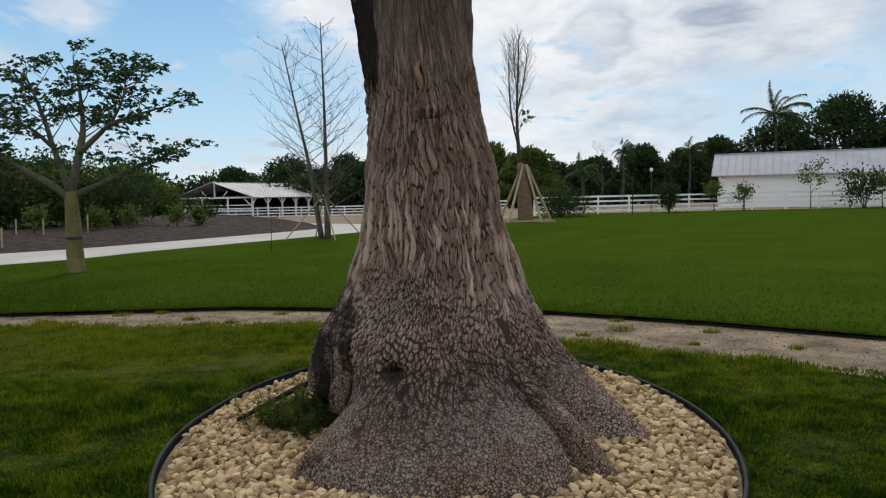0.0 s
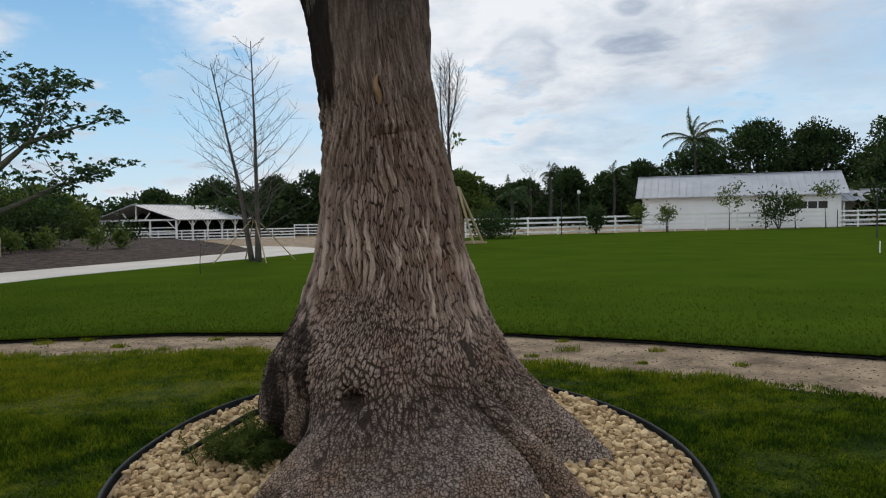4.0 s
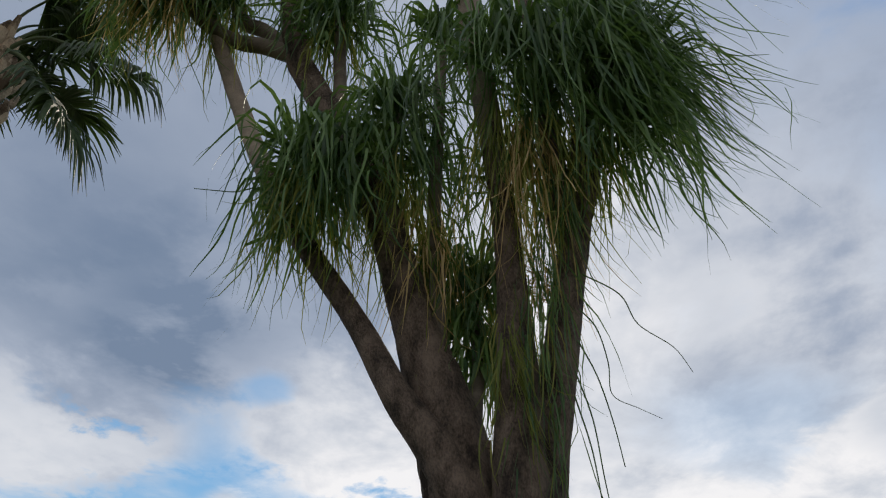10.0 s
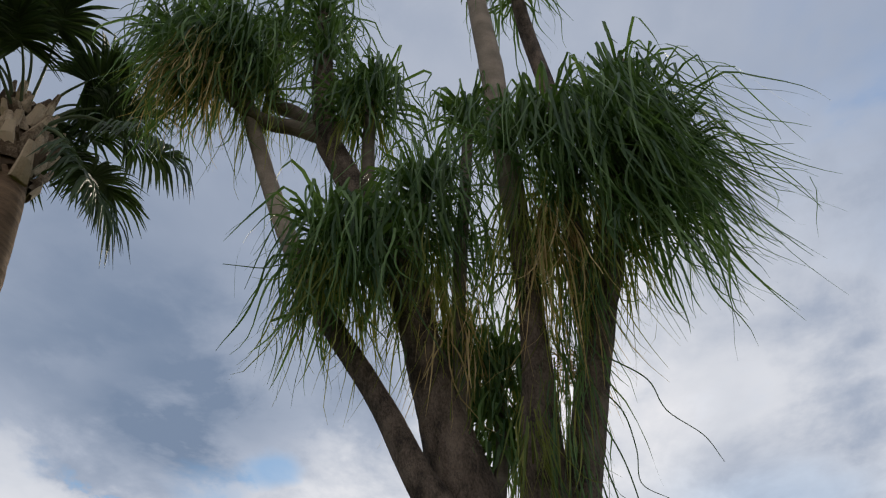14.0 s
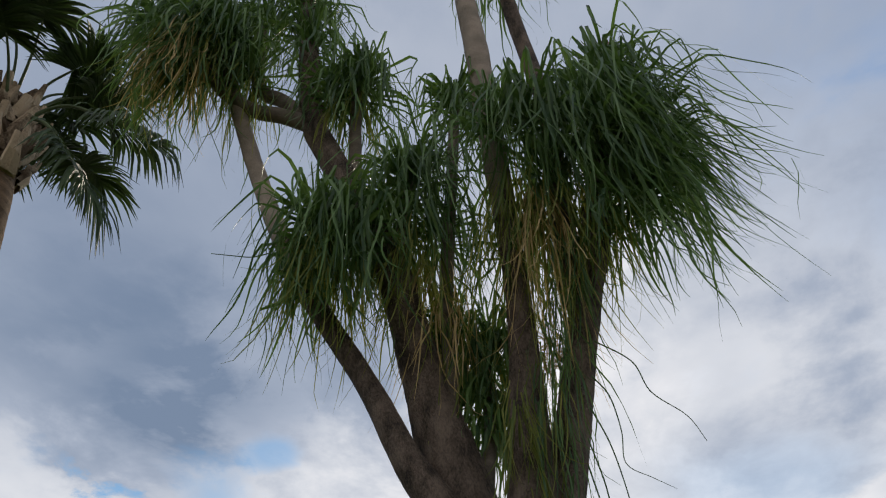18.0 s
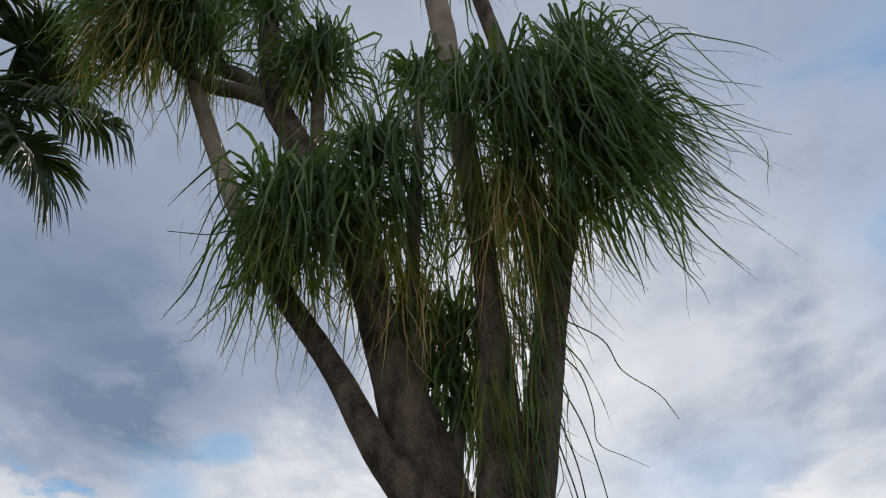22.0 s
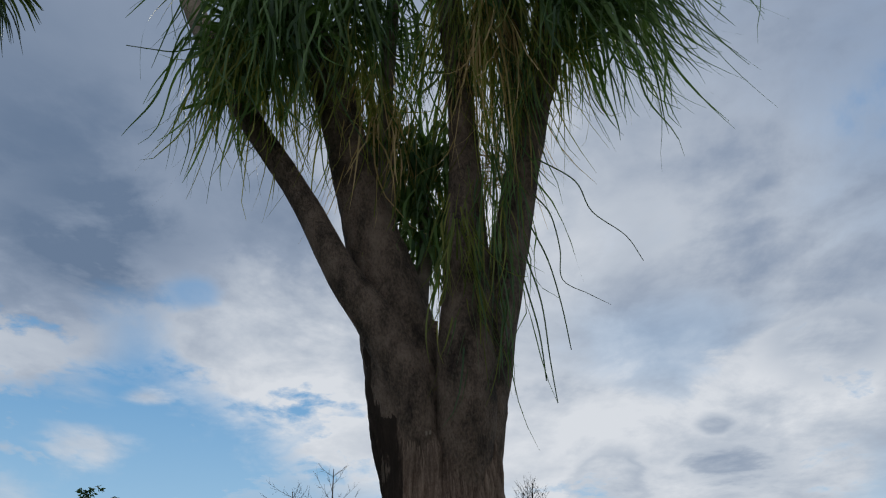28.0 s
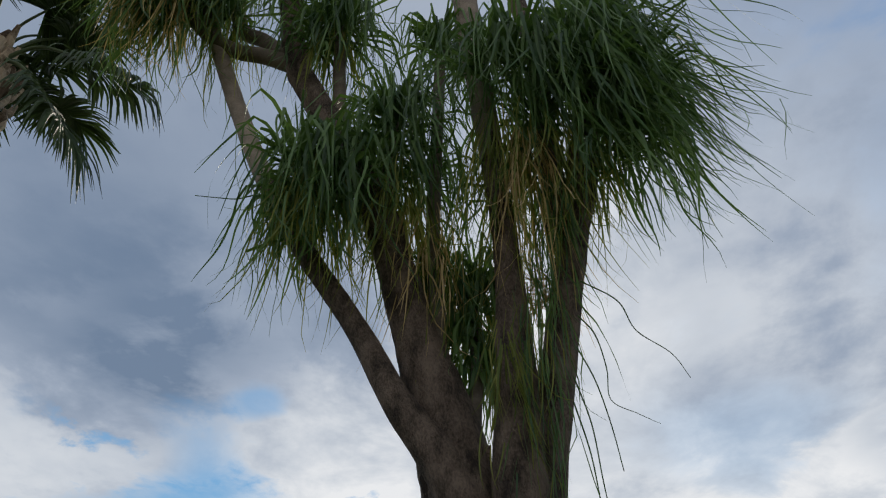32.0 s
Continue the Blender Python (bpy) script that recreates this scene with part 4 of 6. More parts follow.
STEMS = {
    "outer": [(-0.26, 5.0, 2.5, 0.12), (-0.36, 4.97, 3.2, 0.155), (-0.565, 4.99, 3.72, 0.15), (-0.87, 5.0, 4.16, 0.118), (-1.23, 5.05, 4.84, 0.096), (-1.59, 5.1, 5.41, 0.094),
              (-1.99, 5.1, 6.05, 0.098), (-2.2, 5.1, 6.5, 0.094)],
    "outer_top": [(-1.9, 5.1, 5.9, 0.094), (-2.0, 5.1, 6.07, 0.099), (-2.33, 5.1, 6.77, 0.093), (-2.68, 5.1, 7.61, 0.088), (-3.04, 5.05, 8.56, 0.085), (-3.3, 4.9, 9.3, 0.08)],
    "middle": [(-0.3, 5.08, 2.5, 0.2), (-0.4, 5.14, 3.3, 0.27), (-0.53, 5.22, 4.0, 0.255), (-0.77, 5.2, 4.81, 0.19), (-0.92, 5.15, 5.34, 0.17), (-1.13, 5.1, 6.08, 0.155),
               (-1.47, 5.1, 6.88, 0.144), (-1.84, 5.1, 7.56, 0.14), (-2.12, 5.1, 8.21, 0.135), (-2.32, 5.1, 9.45, 0.12), (-2.49, 5.2, 10.68, 0.11)],
    "arm": [(-2.1, 5.1, 8.12, 0.1), (-2.49, 5.1, 8.32, 0.088), (-2.86, 5.05, 8.43, 0.084), (-3.25, 4.9, 8.75, 0.08), (-3.5, 4.75, 9.4, 0.075)],
    "upper_arm": [(-2.05, 5.1, 8.05, 0.1), (-2.52, 5.15, 8.62, 0.086), (-2.89, 5.2, 9.03, 0.083), (-3.1, 5.25, 10.4, 0.075)],
    "inner": [(-0.78, 5.15, 5.0, 0.09), (-0.97, 5.1, 5.58, 0.075), (-1.04, 5.05, 6.27, 0.064), (-1.02, 5.02, 7.2, 0.056)],
    "side": [(-1.42, 5.08, 6.5, 0.08), (-1.55, 5.1, 7.2, 0.07), (-1.61, 5.08, 7.78, 0.066), (-1.69, 5.03, 9.0, 0.06)],
    "slim": [(-0.62, 5.2, 4.6, 0.09), (-0.61, 5.2, 5.21, 0.072), (-0.65, 5.2, 5.9, 0.065), (-0.62, 5.2, 6.91, 0.06), (-0.57, 5.2, 8.6, 0.056)],
    "front": [(-0.04, 5.0, 2.5, 0.14), (-0.02, 4.96, 3.3, 0.2), (0.0, 5.02, 4.29, 0.16), (0.0, 5.05, 5.26, 0.118), (-0.04, 5.05, 5.96, 0.108), (-0.11, 5.0, 6.77, 0.112)],
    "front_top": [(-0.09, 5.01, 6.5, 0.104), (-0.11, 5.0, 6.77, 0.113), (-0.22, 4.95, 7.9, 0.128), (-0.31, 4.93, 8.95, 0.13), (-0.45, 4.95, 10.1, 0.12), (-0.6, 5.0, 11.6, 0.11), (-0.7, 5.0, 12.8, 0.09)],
    "right": [(0.05, 5.08, 2.5, 0.11), (0.12, 5.08, 3.4, 0.165), (0.28, 5.12, 4.27, 0.15), (0.36, 5.12, 4.63, 0.14), (0.47, 5.12, 5.22, 0.13), (0.58, 5.1, 5.77, 0.136), (0.68, 5.1, 6.19, 0.136),
              (0.83, 5.05, 7.08, 0.13), (1.0, 4.95, 8.12, 0.12), (1.05, 4.9, 8.75, 0.11)],
    "top": [(0.45, 5.1, 5.6, 0.12), (0.42, 5.12, 7.14, 0.105), (0.39, 5.12, 8.14, 0.1), (0.29, 5.15, 8.82, 0.095), (0.1, 5.2, 10.06, 0.09), (0.0, 5.2, 11.0, 0.085)],
    "shoot": [(-0.36, 5.25, 3.8, 0.09), (-0.33, 5.3, 4.16, 0.06), (-0.3, 5.4, 4.7, 0.05), (-0.33, 5.5, 5.3, 0.045)],
}


def build_tree():
    tree = thing("ponytail_palm", "old ponytail palm with swollen trunk and drooping strap leaves", "tree")
    build_trunk(tree)
    for i, (key, rows) in enumerate(STEMS.items()):
        # two upper pieces take the brightened bark in place of light falling on them
        tube("stem", rows, M_LITSTEM if key in ("front_top", "outer_top") else M_DARKSTEM if key in ("arm", "upper_arm", "inner", "side", "slim", "shoot") else M_LIMB, tree, 8, 22, 0.07, i * 7.0)
    rng = np.random.default_rng(3)
    W, GUST, STIFF = (0.05, -0.02, 0), (0.26, -0.05, 0.0), (0.46, -0.1, 0.03)
    heads = [  # centre, growing direction, leaves, length, wind
        ((-3.45, 4.75, 9.4), (-0.2, -0.2, 1), 340, 1.7, W), ((-3.8, 4.55, 9.4), (-0.3, -0.2, 1), 300, 1.6, W), ((-3.5, 4.55, 8.9), (-0.2, -0.3, 1), 220, 1.25, W), ((-3.9, 4.8, 10.9), (-0.3, 0, 1), 200, 1.6, W),
        ((-3.15, 4.6, 9.35), (0.1, -0.3, 1), 260, 1.5, W), ((-4.1, 4.7, 9.8), (-0.4, 0, 1), 160, 1.2, W), ((-2.9, 4.95, 9.0), (-0.1, -0.2, 1), 130, 1.3, W),
        ((-2.5, 5.2, 10.8), (0, 0, 1), 220, 1.7, W), ((-3.0, 5.25, 10.4), (-0.2, 0, 1), 160, 1.5, W), ((-2.25, 5.0, 9.7), (0.1, -0.2, 1), 170, 1.3, W),
        ((-1.6, 5.0, 8.7), (0.1, -0.1, 1), 330, 1.45, W), ((-1.9, 4.95, 8.55), (-0.1, -0.1, 1), 130, 1.1, W), 
        ((-1.78, 4.72, 6.4), (-0.1, -0.3, 1), 230, 1.5, W), ((-1.5, 4.7, 6.3), (0.1, -0.4, 1), 210, 1.5, W), ((-1.8, 5.35, 6.6), (-0.2, 0.2, 1), 120, 1.35, W), ((-1.72, 4.75, 5.95), (-0.1, -0.3, 1), 150, 1.1, W),
        ((-0.98, 4.95, 7.12), (0.0, -0.1, 1), 330, 1.5, W), ((-0.74, 5.3, 6.7), (0.2, 0.2, 1), 170, 1.3, W), ((-1.12, 4.9, 6.6), (0.0, -0.2, 1), 130, 1.3, W),
        ((-0.57, 5.2, 8.5), (0, 0, 1), 230, 1.1, W), ((-0.1, 4.74, 7.55), (-0.05, -0.5, 0.8), 170, 1.6, W), ((0.2, 4.75, 7.6), (0.15, -0.5, 0.8), 210, 1.95, W), ((0.3, 4.9, 7.0), (0.0, -0.3, 1), 150, 1.6, W), ((0.12, 5.2, 6.5), (0.0, 0.1, 1), 110, 1.3, W),
        ((1.03, 4.9, 8.35), (0.0, 0, 1), 250, 1.6, (0.24, 0, 0)), ((1.15, 4.8, 7.75), (0.3, -0.2, 0.9), 260, 2.0, GUST), ((0.78, 4.8, 7.8), (0.05, -0.2, 1), 190, 1.85, (0.14, 0, 0)),
        ((0.85, 4.6, 7.3), (0.25, -0.4, 0.9), 200, 1.75, (0.15, 0, 0)), ((1.35, 5.05, 7.5), (0.4, 0, 0.8), 240, 2.0, GUST), ((1.35, 4.95, 7.45), (0.4, 0, 1), 150, 1.65, STIFF), ((1.25, 4.85, 6.75), (0.3, -0.2, 1), 170, 1.5, (0.24, 0, 0)), ((1.0, 4.75, 6.5), (0.2, -0.3, 1), 120, 1.35, (0.16, 0, 0)), ((1.2, 4.95, 7.2), (0.4, -0.1, 0.8), 150, 1.75, GUST),
        ((0.0, 5.2, 11.0), (0, 0, 1), 180, 1.4, W), ((-0.7, 5.0, 12.9), (0, 0, 1), 180, 1.4, W),
        ((-0.28, 5.45, 5.4), (0, 0, 1), 330, 1.0, (0, 0, 0)), ((-0.45, 5.35, 4.9), (-0.2, 0.1, 1), 160, 0.75, (0, 0, 0)), ((-0.58, 5.4, 5.6), (-0.4, 0.1, 1), 150, 0.85, (0, 0, 0)), ((-0.15, 5.4, 4.75), (0.3, 0.1, 1), 120, 0.75, (0, 0, 0)),
    ]
    for c, axis, count, length, wind in heads:
        part("leaf_head", mesh_from("leaf_head", *mop(c, axis, count, length, rng, wind), smooth=False), M_LEAF, tree)
    # skirts of old leaves that hang along the stems: place, leaves, length, spread, dead or yellowing
    skirts = [((-3.55, 4.5, 9.0), 130, 1.1, 0.3, M_DRY), ((-3.5, 4.65, 9.3), 150, 1.3, 0.45, M_YELLOWING), ((-2.9, 4.95, 9.0), 50, 1.1, 0.2, M_YELLOWING), ((-1.7, 5.0, 8.6), 50, 1.2, 0.18, M_YELLOWING), ((-1.66, 4.75, 6.2), 90, 1.3, 0.3, M_YELLOWING),
              ((-0.07, 4.76, 4.5), 45, 0.8, 0.1, M_YELLOWING), ((-0.9, 5.0, 6.3), 120, 1.3, 0.25, M_YELLOWING), ((-0.7, 5.1, 5.9), 60, 1.2, 0.2, M_DRY), ((-0.45, 5.25, 5.4), 50, 0.9, 0.25, M_YELLOWING), ((-0.05, 4.82, 6.9), 70, 1.7, 0.14, M_YELLOWING),
              ((0.22, 4.88, 6.6), 80, 1.8, 0.13, M_DRY), ((0.3, 4.85, 6.9), 80, 1.9, 0.22, M_YELLOWING), ((0.72, 4.8, 6.6), 40, 1.3, 0.18, M_YELLOWING)]
    for c, count, length, wide, mat in skirts:
        a, r = rng.uniform(0, 6.28, count), wide * np.sqrt(rng.random(count))
        start = np.stack([c[0] + r * np.cos(a), c[1] + r * np.sin(a), c[2] + rng.uniform(-0.4, 0.2, count)], 1)
        way = np.stack([np.cos(a) * 0.2, np.sin(a) * 0.2, np.full(count, -0.6)], 1)
        made = straps(start, way, length * rng.uniform(0.5, 1.1, count), np.full(count, 0.015), rng, 1.8, (0.03, 0, 0), 8, 0.6)
        part("old_leaves", mesh_from("old_leaves", *made, smooth=False), mat, tree, "dry tan dead leaves hanging down the stem" if mat is M_DRY else "yellowing old leaves hanging down the stem")
    # the ball of dead twigs caught between two stems
    pieces = []
    for i in range(70):
        o = np.array((0.26, 5.15, 5.16)) + rng.normal(0, 0.09, 3) * (1, 0.6, 1)
        d = rng.normal(0, 1, 3) * (1, 0.4, 0.5)
        rows, _ = branch_rows(o, d, rng.uniform(0.12, 0.3), 0.006, rng, 0.35, 0.0, 4)
        pieces.append(tube_data(rows, 1, 4))
    part("twig_tangle", mesh_from("twig_tangle", *joined(pieces)), M_DRY, tree, "tangle of dry dead twigs between the stems")
    # single long leaves that the wind has drawn out on the right
    for rows in ([(0.55, 4.92, 5.1), (0.8, 4.85, 4.86), (0.9, 4.85, 4.6), (1.12, 4.85, 4.4), (1.22, 4.85, 4.2)], [(0.5, 4.92, 4.79), (0.6, 4.85, 4.58), (0.65, 4.85, 4.3), (0.65, 4.85, 4.06), (0.82, 4.85, 3.95), (0.96, 4.85, 3.87)],
                 [(0.46, 4.92, 4.53), (0.56, 4.85, 4.21), (0.63, 4.85, 3.87), (0.67, 4.85, 3.55)], [(-2.14, 4.7, 6.02), (-2.29, 4.7, 5.99), (-2.47, 4.7, 6.02), (-2.67, 4.7, 6.06)],
                 [(0.42, 4.95, 4.3), (0.5, 4.88, 3.9), (0.53, 4.87, 3.5), (0.56, 4.87, 3.2)], [(0.4, 4.95, 4.1), (0.47, 4.88, 3.7), (0.5, 4.88, 3.35)]):
        part("stray_leaf", mesh_from("stray_leaf", *tube_data([(*p, 0.0065 - 0.001 * i) for i, p in enumerate(rows)], 6, 5)), M_LEAF, tree)
    # green leaves that trail down the right-hand stem
    n = 130
    z = rng.uniform(4.0, 6.4, n)
    x = 0.12 + (z - 3.9) * 0.13 + rng.uniform(-0.16, 0.16, n)
    made = straps(np.stack([x, 4.95 - rng.uniform(0, 0.1, n), z], 1), np.stack([rng.normal(0, 0.15, n), np.full(n, -0.2), np.full(n, -0.8)], 1), rng.uniform(0.5, 1.3, n), np.full(n, 0.014), rng, 1.8, (0.03, 0, 0), 7, 0.6)
    part("trailing_leaves", mesh_from("trailing_leaves", *made, smooth=False), M_LEAF, tree)
    n = 70
    z = rng.uniform(3.9, 6.2, n)
    x = 0.02 + (z - 3.9) * 0.13 + rng.uniform(-0.2, 0.2, n)
    made = straps(np.stack([x, 4.93 - rng.uniform(0, 0.1, n), z], 1), np.stack([rng.normal(0, 0.2, n), np.full(n, -0.2), np.full(n, -0.8)], 1), rng.uniform(0.4, 0.9, n), np.full(n, 0.011), rng, 1.8, (0.03, 0, 0), 7, 0.7)
    part("trailing_leaves", mesh_from("trailing_leaves", *made, smooth=False), M_YELLOWING, tree, "yellowed leaves trailing down the stem")


build_tree()


build_gravel()


# ---------------------------------------------------------------- trees and shrubs
def limb_tree(base, height, radius, rng, levels=3, spread=0.8, fork=0.35, kids=(3, 4), shrink=0.62, up=0.25, lean=(0, 0, 1), bend=0.22):
    """A trunk and its limbs as tubes, and the twig ends with their directions."""
    pieces, ends = [], []
    def grow(start, way, length, r, level):
        rows, d = branch_rows(start, way, length, r, rng, bend if level else 0.06, up if level else 0.0)
        pieces.append(tube_data(rows, 2, 9 if level == 0 else 6 if level == 1 else 4, 0.05 if level == 0 else 0, level * 3.0))
        if level >= levels:
            ends.append((np.array(rows[-1][:3]), d))
            ends.append((np.array(rows[3][:3]), d))
            return
        n = rng.integers(kids[0], kids[1] + 1)
        turn = rng.uniform(0, 6.28)
        for i in range(n):
            a = turn + 6.28 * i / n + rng.normal(0, 0.3)
            out = np.array((math.cos(a), math.sin(a), 0))
            t = rng.uniform(fork, 1.0) if i else 1.0
            q = np.array(rows[min(5, max(1, round(t * 5)))])
            dirn = d * (1 - spread * 0.5) + out * spread * rng.uniform(0.7, 1.1) + np.array((0, 0, 0.15))
            grow(q[:3], dirn, length * shrink * rng.uniform(0.8, 1.15), max(0.006, q[3] * 0.68), level + 1)
    grow(np.array(base, float), lean, height, radius, 0)
    return joined(pieces), ends


def leaf_cards(p, d, length, width, rng, far=False):
    """Single pointed leaves with a folded midrib, all in one list."""
    p, d = np.array(p, float), np.array(d, float)
    n = len(p)
    length, width = np.broadcast_to(length, n)[:, None], np.broadcast_to(width, n)[:, None]
    d /= np.linalg.norm(d, axis=1)[:, None] + 1e-9
    s = np.cross(d, rng.normal(0, 1, (n, 3)))
    s /= np.linalg.norm(s, axis=1)[:, None] + 1e-9
    u = np.cross(s, d) * width * 0.25
    if far:
        v = np.stack([p, p + d * length * 0.45 + s * width / 2 + u, p + d * length, p + d * length * 0.45 - s * width / 2 + u], 1)
        f = (np.arange(n) * 4)[:, None] + np.array((0, 1, 2, 3))[None]
        return v.reshape(-1, 3).tolist(), f.tolist()
    v = np.stack([p, p + d * length * 0.45 + s * width / 2 + u, p + d * length, p + d * length * 0.45 - s * width / 2 + u, p + d * length * 0.5], 1)
    f = (np.arange(n) * 5)[:, None, None] + np.array(((0, 1, 4), (1, 2, 4), (2, 3, 4), (3, 0, 4)))[None]
    return v.reshape(-1, 3).tolist(), f.reshape(-1, 3).tolist()


def leaf_cloud(ends, per, size, reach, rng, droop=0.2):
    p = np.repeat(np.array([e[0] for e in ends]), per, 0)
    d = np.repeat(np.array([e[1] for e in ends]), per, 0)
    n = len(p)
    k = size * rng.uniform(0.6, 1.3, n)
    return leaf_cards(p + rng.normal(0, reach, (n, 3)), rng.normal(0, 1, (n, 3)) + d * 0.5 + (0, 0, -droop), k, k * 0.5, rng, size > 0.15)


def leafy_tree(name, label, base, height, radius, seed, bark, leaf, per, size, reach, group="", **grow):
    rng = np.random.default_rng(seed)
    tree = thing(name, label, "tree", group)
    wood, ends = limb_tree(base, height, radius, rng, **grow)
    part("trunk", mesh_from("trunk", *wood), bark, tree)
    if per:
        part("crown", mesh_from("crown", *leaf_cloud(ends, per, size, reach, rng), smooth=False), leaf, tree)
    return tree


def leader_tree(leaders, seed, twigs, reach, rng_up=0.8, start=0.25):
    """Upright leaders with fine side branches all the way up."""
    rng = np.random.default_rng(seed)
    pieces = []
    for rows in leaders:
        pieces.append(tube_data(rows, 6, 9, 0.04, seed))
        s = spline(rows, 12)
        for i in range(twigs):
            t = start + (1 - start) * (i + rng.random()) / twigs
            q = s[min(len(s) - 1, int(t * (len(s) - 1)))]
            a = i * 2.4 + rng.normal(0, 0.3)
            ln = reach * math.sin(math.pi * (0.28 + 0.62 * t)) * rng.uniform(0.6, 1.15) + 0.2
            d = np.array((math.cos(a), math.sin(a), rng_up * rng.uniform(0.6, 1.2)))
            br, e = branch_rows(q[:3], d, ln, max(0.010, q[3] * 0.24), rng, 0.12, 0.3, 5)
            pieces.append(tube_data(br, 1, 5))
            for j in range(1, 6):
                for k in range(1 + j % 2):
                    w = (np.array(br[j][:3]) - np.array(br[j - 1][:3]))
                    w = w / np.linalg.norm(w) + rng.normal(0, 0.55, 3) + (0, 0, 0.25)
                    tw, _ = branch_rows(br[j][:3], w, ln * rng.uniform(0.18, 0.36), 0.0055, rng, 0.15, 0.1, 3)
                    pieces.append(tube_data(tw, 1, 4))
    return joined(pieces)


def build_mid_trees():
    rng = np.random.default_rng(21)
    tree = thing("silk_floss_tree", "young tree with greenish swollen trunk and spreading leafy limbs", "tree")
    base = [(-7.98, 16.6, -0.05, 0.18), (-7.99, 16.6, 0.5, 0.175), (-8.0, 16.6, 1.1, 0.155), (-8.02, 16.6, 1.75, 0.12)]
    part("trunk", mesh_from("trunk", *tube_data(base, 6, 14, 0.05, 2)), M_GREENBARK, tree)
    part("band", mesh_from("band", *tube_data([(-7.99, 16.6, 0.72, 0.168), (-7.99, 16.6, 0.75, 0.176), (-7.99, 16.6, 0.78, 0.168)], 2, 14)), M_DARK, tree)
    limbs = [[(-8.02, 16.6, 1.6, 0.09), (-8.5, 16.4, 2.0, 0.07), (-9.13, 16.2, 2.4, 0.05), (-9.8, 16.0, 2.85, 0.025)], [(-8.02, 16.6, 1.7, 0.1), (-7.75, 16.6, 2.7, 0.08), (-7.72, 16.7, 3.3, 0.05), (-7.85, 16.8, 4.5, 0.02)],
             [(-7.75, 16.6, 2.6, 0.07), (-7.3, 16.5, 2.95, 0.055), (-6.89, 16.4, 3.2, 0.04), (-5.75, 16.3, 3.5, 0.015)], [(-8.02, 16.6, 1.65, 0.07), (-7.4, 16.9, 1.95, 0.05), (-6.8, 17.0, 2.25, 0.035), (-5.95, 17.1, 2.55, 0.015)],
             [(-8.02, 16.6, 1.7, 0.08), (-8.4, 16.8, 2.6, 0.06), (-8.75, 17.0, 3.5, 0.04), (-9.15, 17.1, 4.4, 0.02)], [(-7.0, 16.4, 3.15, 0.035), (-6.8, 16.6, 3.7, 0.025), (-6.75, 16.8, 4.4, 0.012)],
             [(-8.45, 16.85, 2.7, 0.05), (-9.2, 17.3, 3.2, 0.035), (-10.1, 17.5, 3.6, 0.015)]]
    ends = []
    for i, rows in enumerate(limbs):
        pieces = [tube_data(rows, 5, 9, 0.05, i)]
        s = spline(rows, 10)
        for j in range(13):
            q = s[int(len(s) * (0.4 + 0.59 * j / 13))]
            a = j * 2.4 + i
            d = np.array((math.cos(a), math.sin(a), 0.1)) + (s[-1][:3] - s[0][:3]) * 0.3
            br, e = branch_rows(q[:3], d, rng.uniform(0.35, 0.8), 0.018, rng, 0.2, 0.1, 5)
            pieces.append(tube_data(br, 1, 5))
            for r in (br[3], br[5], br[5]):
                tw, e2 = branch_rows(r[:3], (e + rng.normal(0, 0.7, 3)) * (1, 1, 0.6), rng.uniform(0.15, 0.4), 0.008, rng, 0.2, 0.1, 3)
                pieces.append(tube_data(tw, 1, 4))
                ends.append(np.array(tw[-1][:3]))
        part("limb", mesh_from("limb", *joined(pieces)), M_LIMBGREY, tree)
    # flat tufts of fingered leaves at the twig ends
    spots, ways = [], []
    for e in ends:
        for h in range(rng.integers(5, 9)):
            a = rng.uniform(0, 6.28)
            hub = e + np.array((math.cos(a), math.sin(a), 0)) * rng.uniform(0.05, 0.2) + (0, 0, rng.normal(0.02, 0.05))
            for f in range(5):
                b = a + (f - 2) * 0.6
                spots.append(hub)
                ways.append((math.cos(b), math.sin(b), rng.normal(-0.4, 0.3)))
    n = len(spots)
    part("crown", mesh_from("crown", *leaf_cards(spots, ways, 0.11 * rng.uniform(0.7, 1.25, n), 0.05, rng), smooth=False), M_TREELEAF, tree)
    for rows, seed in (([(-4.28, 28.4, -0.05, 0.13), (-4.27, 28.4, 1.9, 0.085), (-4.27, 28.4, 4.6, 0.05), (-4.32, 28.4, 7.9, 0.015)], 31), ([(-4.55, 28.7, -0.05, 0.11), (-4.9, 28.6, 2.6, 0.07), (-5.28, 28.5, 4.6, 0.04), (-5.75, 28.4, 7.1, 0.015)], 37)):
        tree = thing("bare_tree", "tall leafless tree with fine grey twigs, propped by stakes", "tree", "bare trees by the drive")
        part("trunk", mesh_from("trunk", *leader_tree([rows], seed, 40, 2.1, 0.6, 0.2)), M_PALEBARK, tree)
    tree = thing("staked_tree", "tall sparse tree with a thick trunk, propped by timber stakes", "tree")
    part("trunk", mesh_from("trunk", *tube_data([(4.5, 42.0, -0.05, 0.42), (4.48, 42.0, 1.2, 0.38), (4.4, 42.0, 2.2, 0.26), (4.25, 42.0, 3.2, 0.17)], 5, 12, 0.06, 4)), M_PALMBARK, tree)
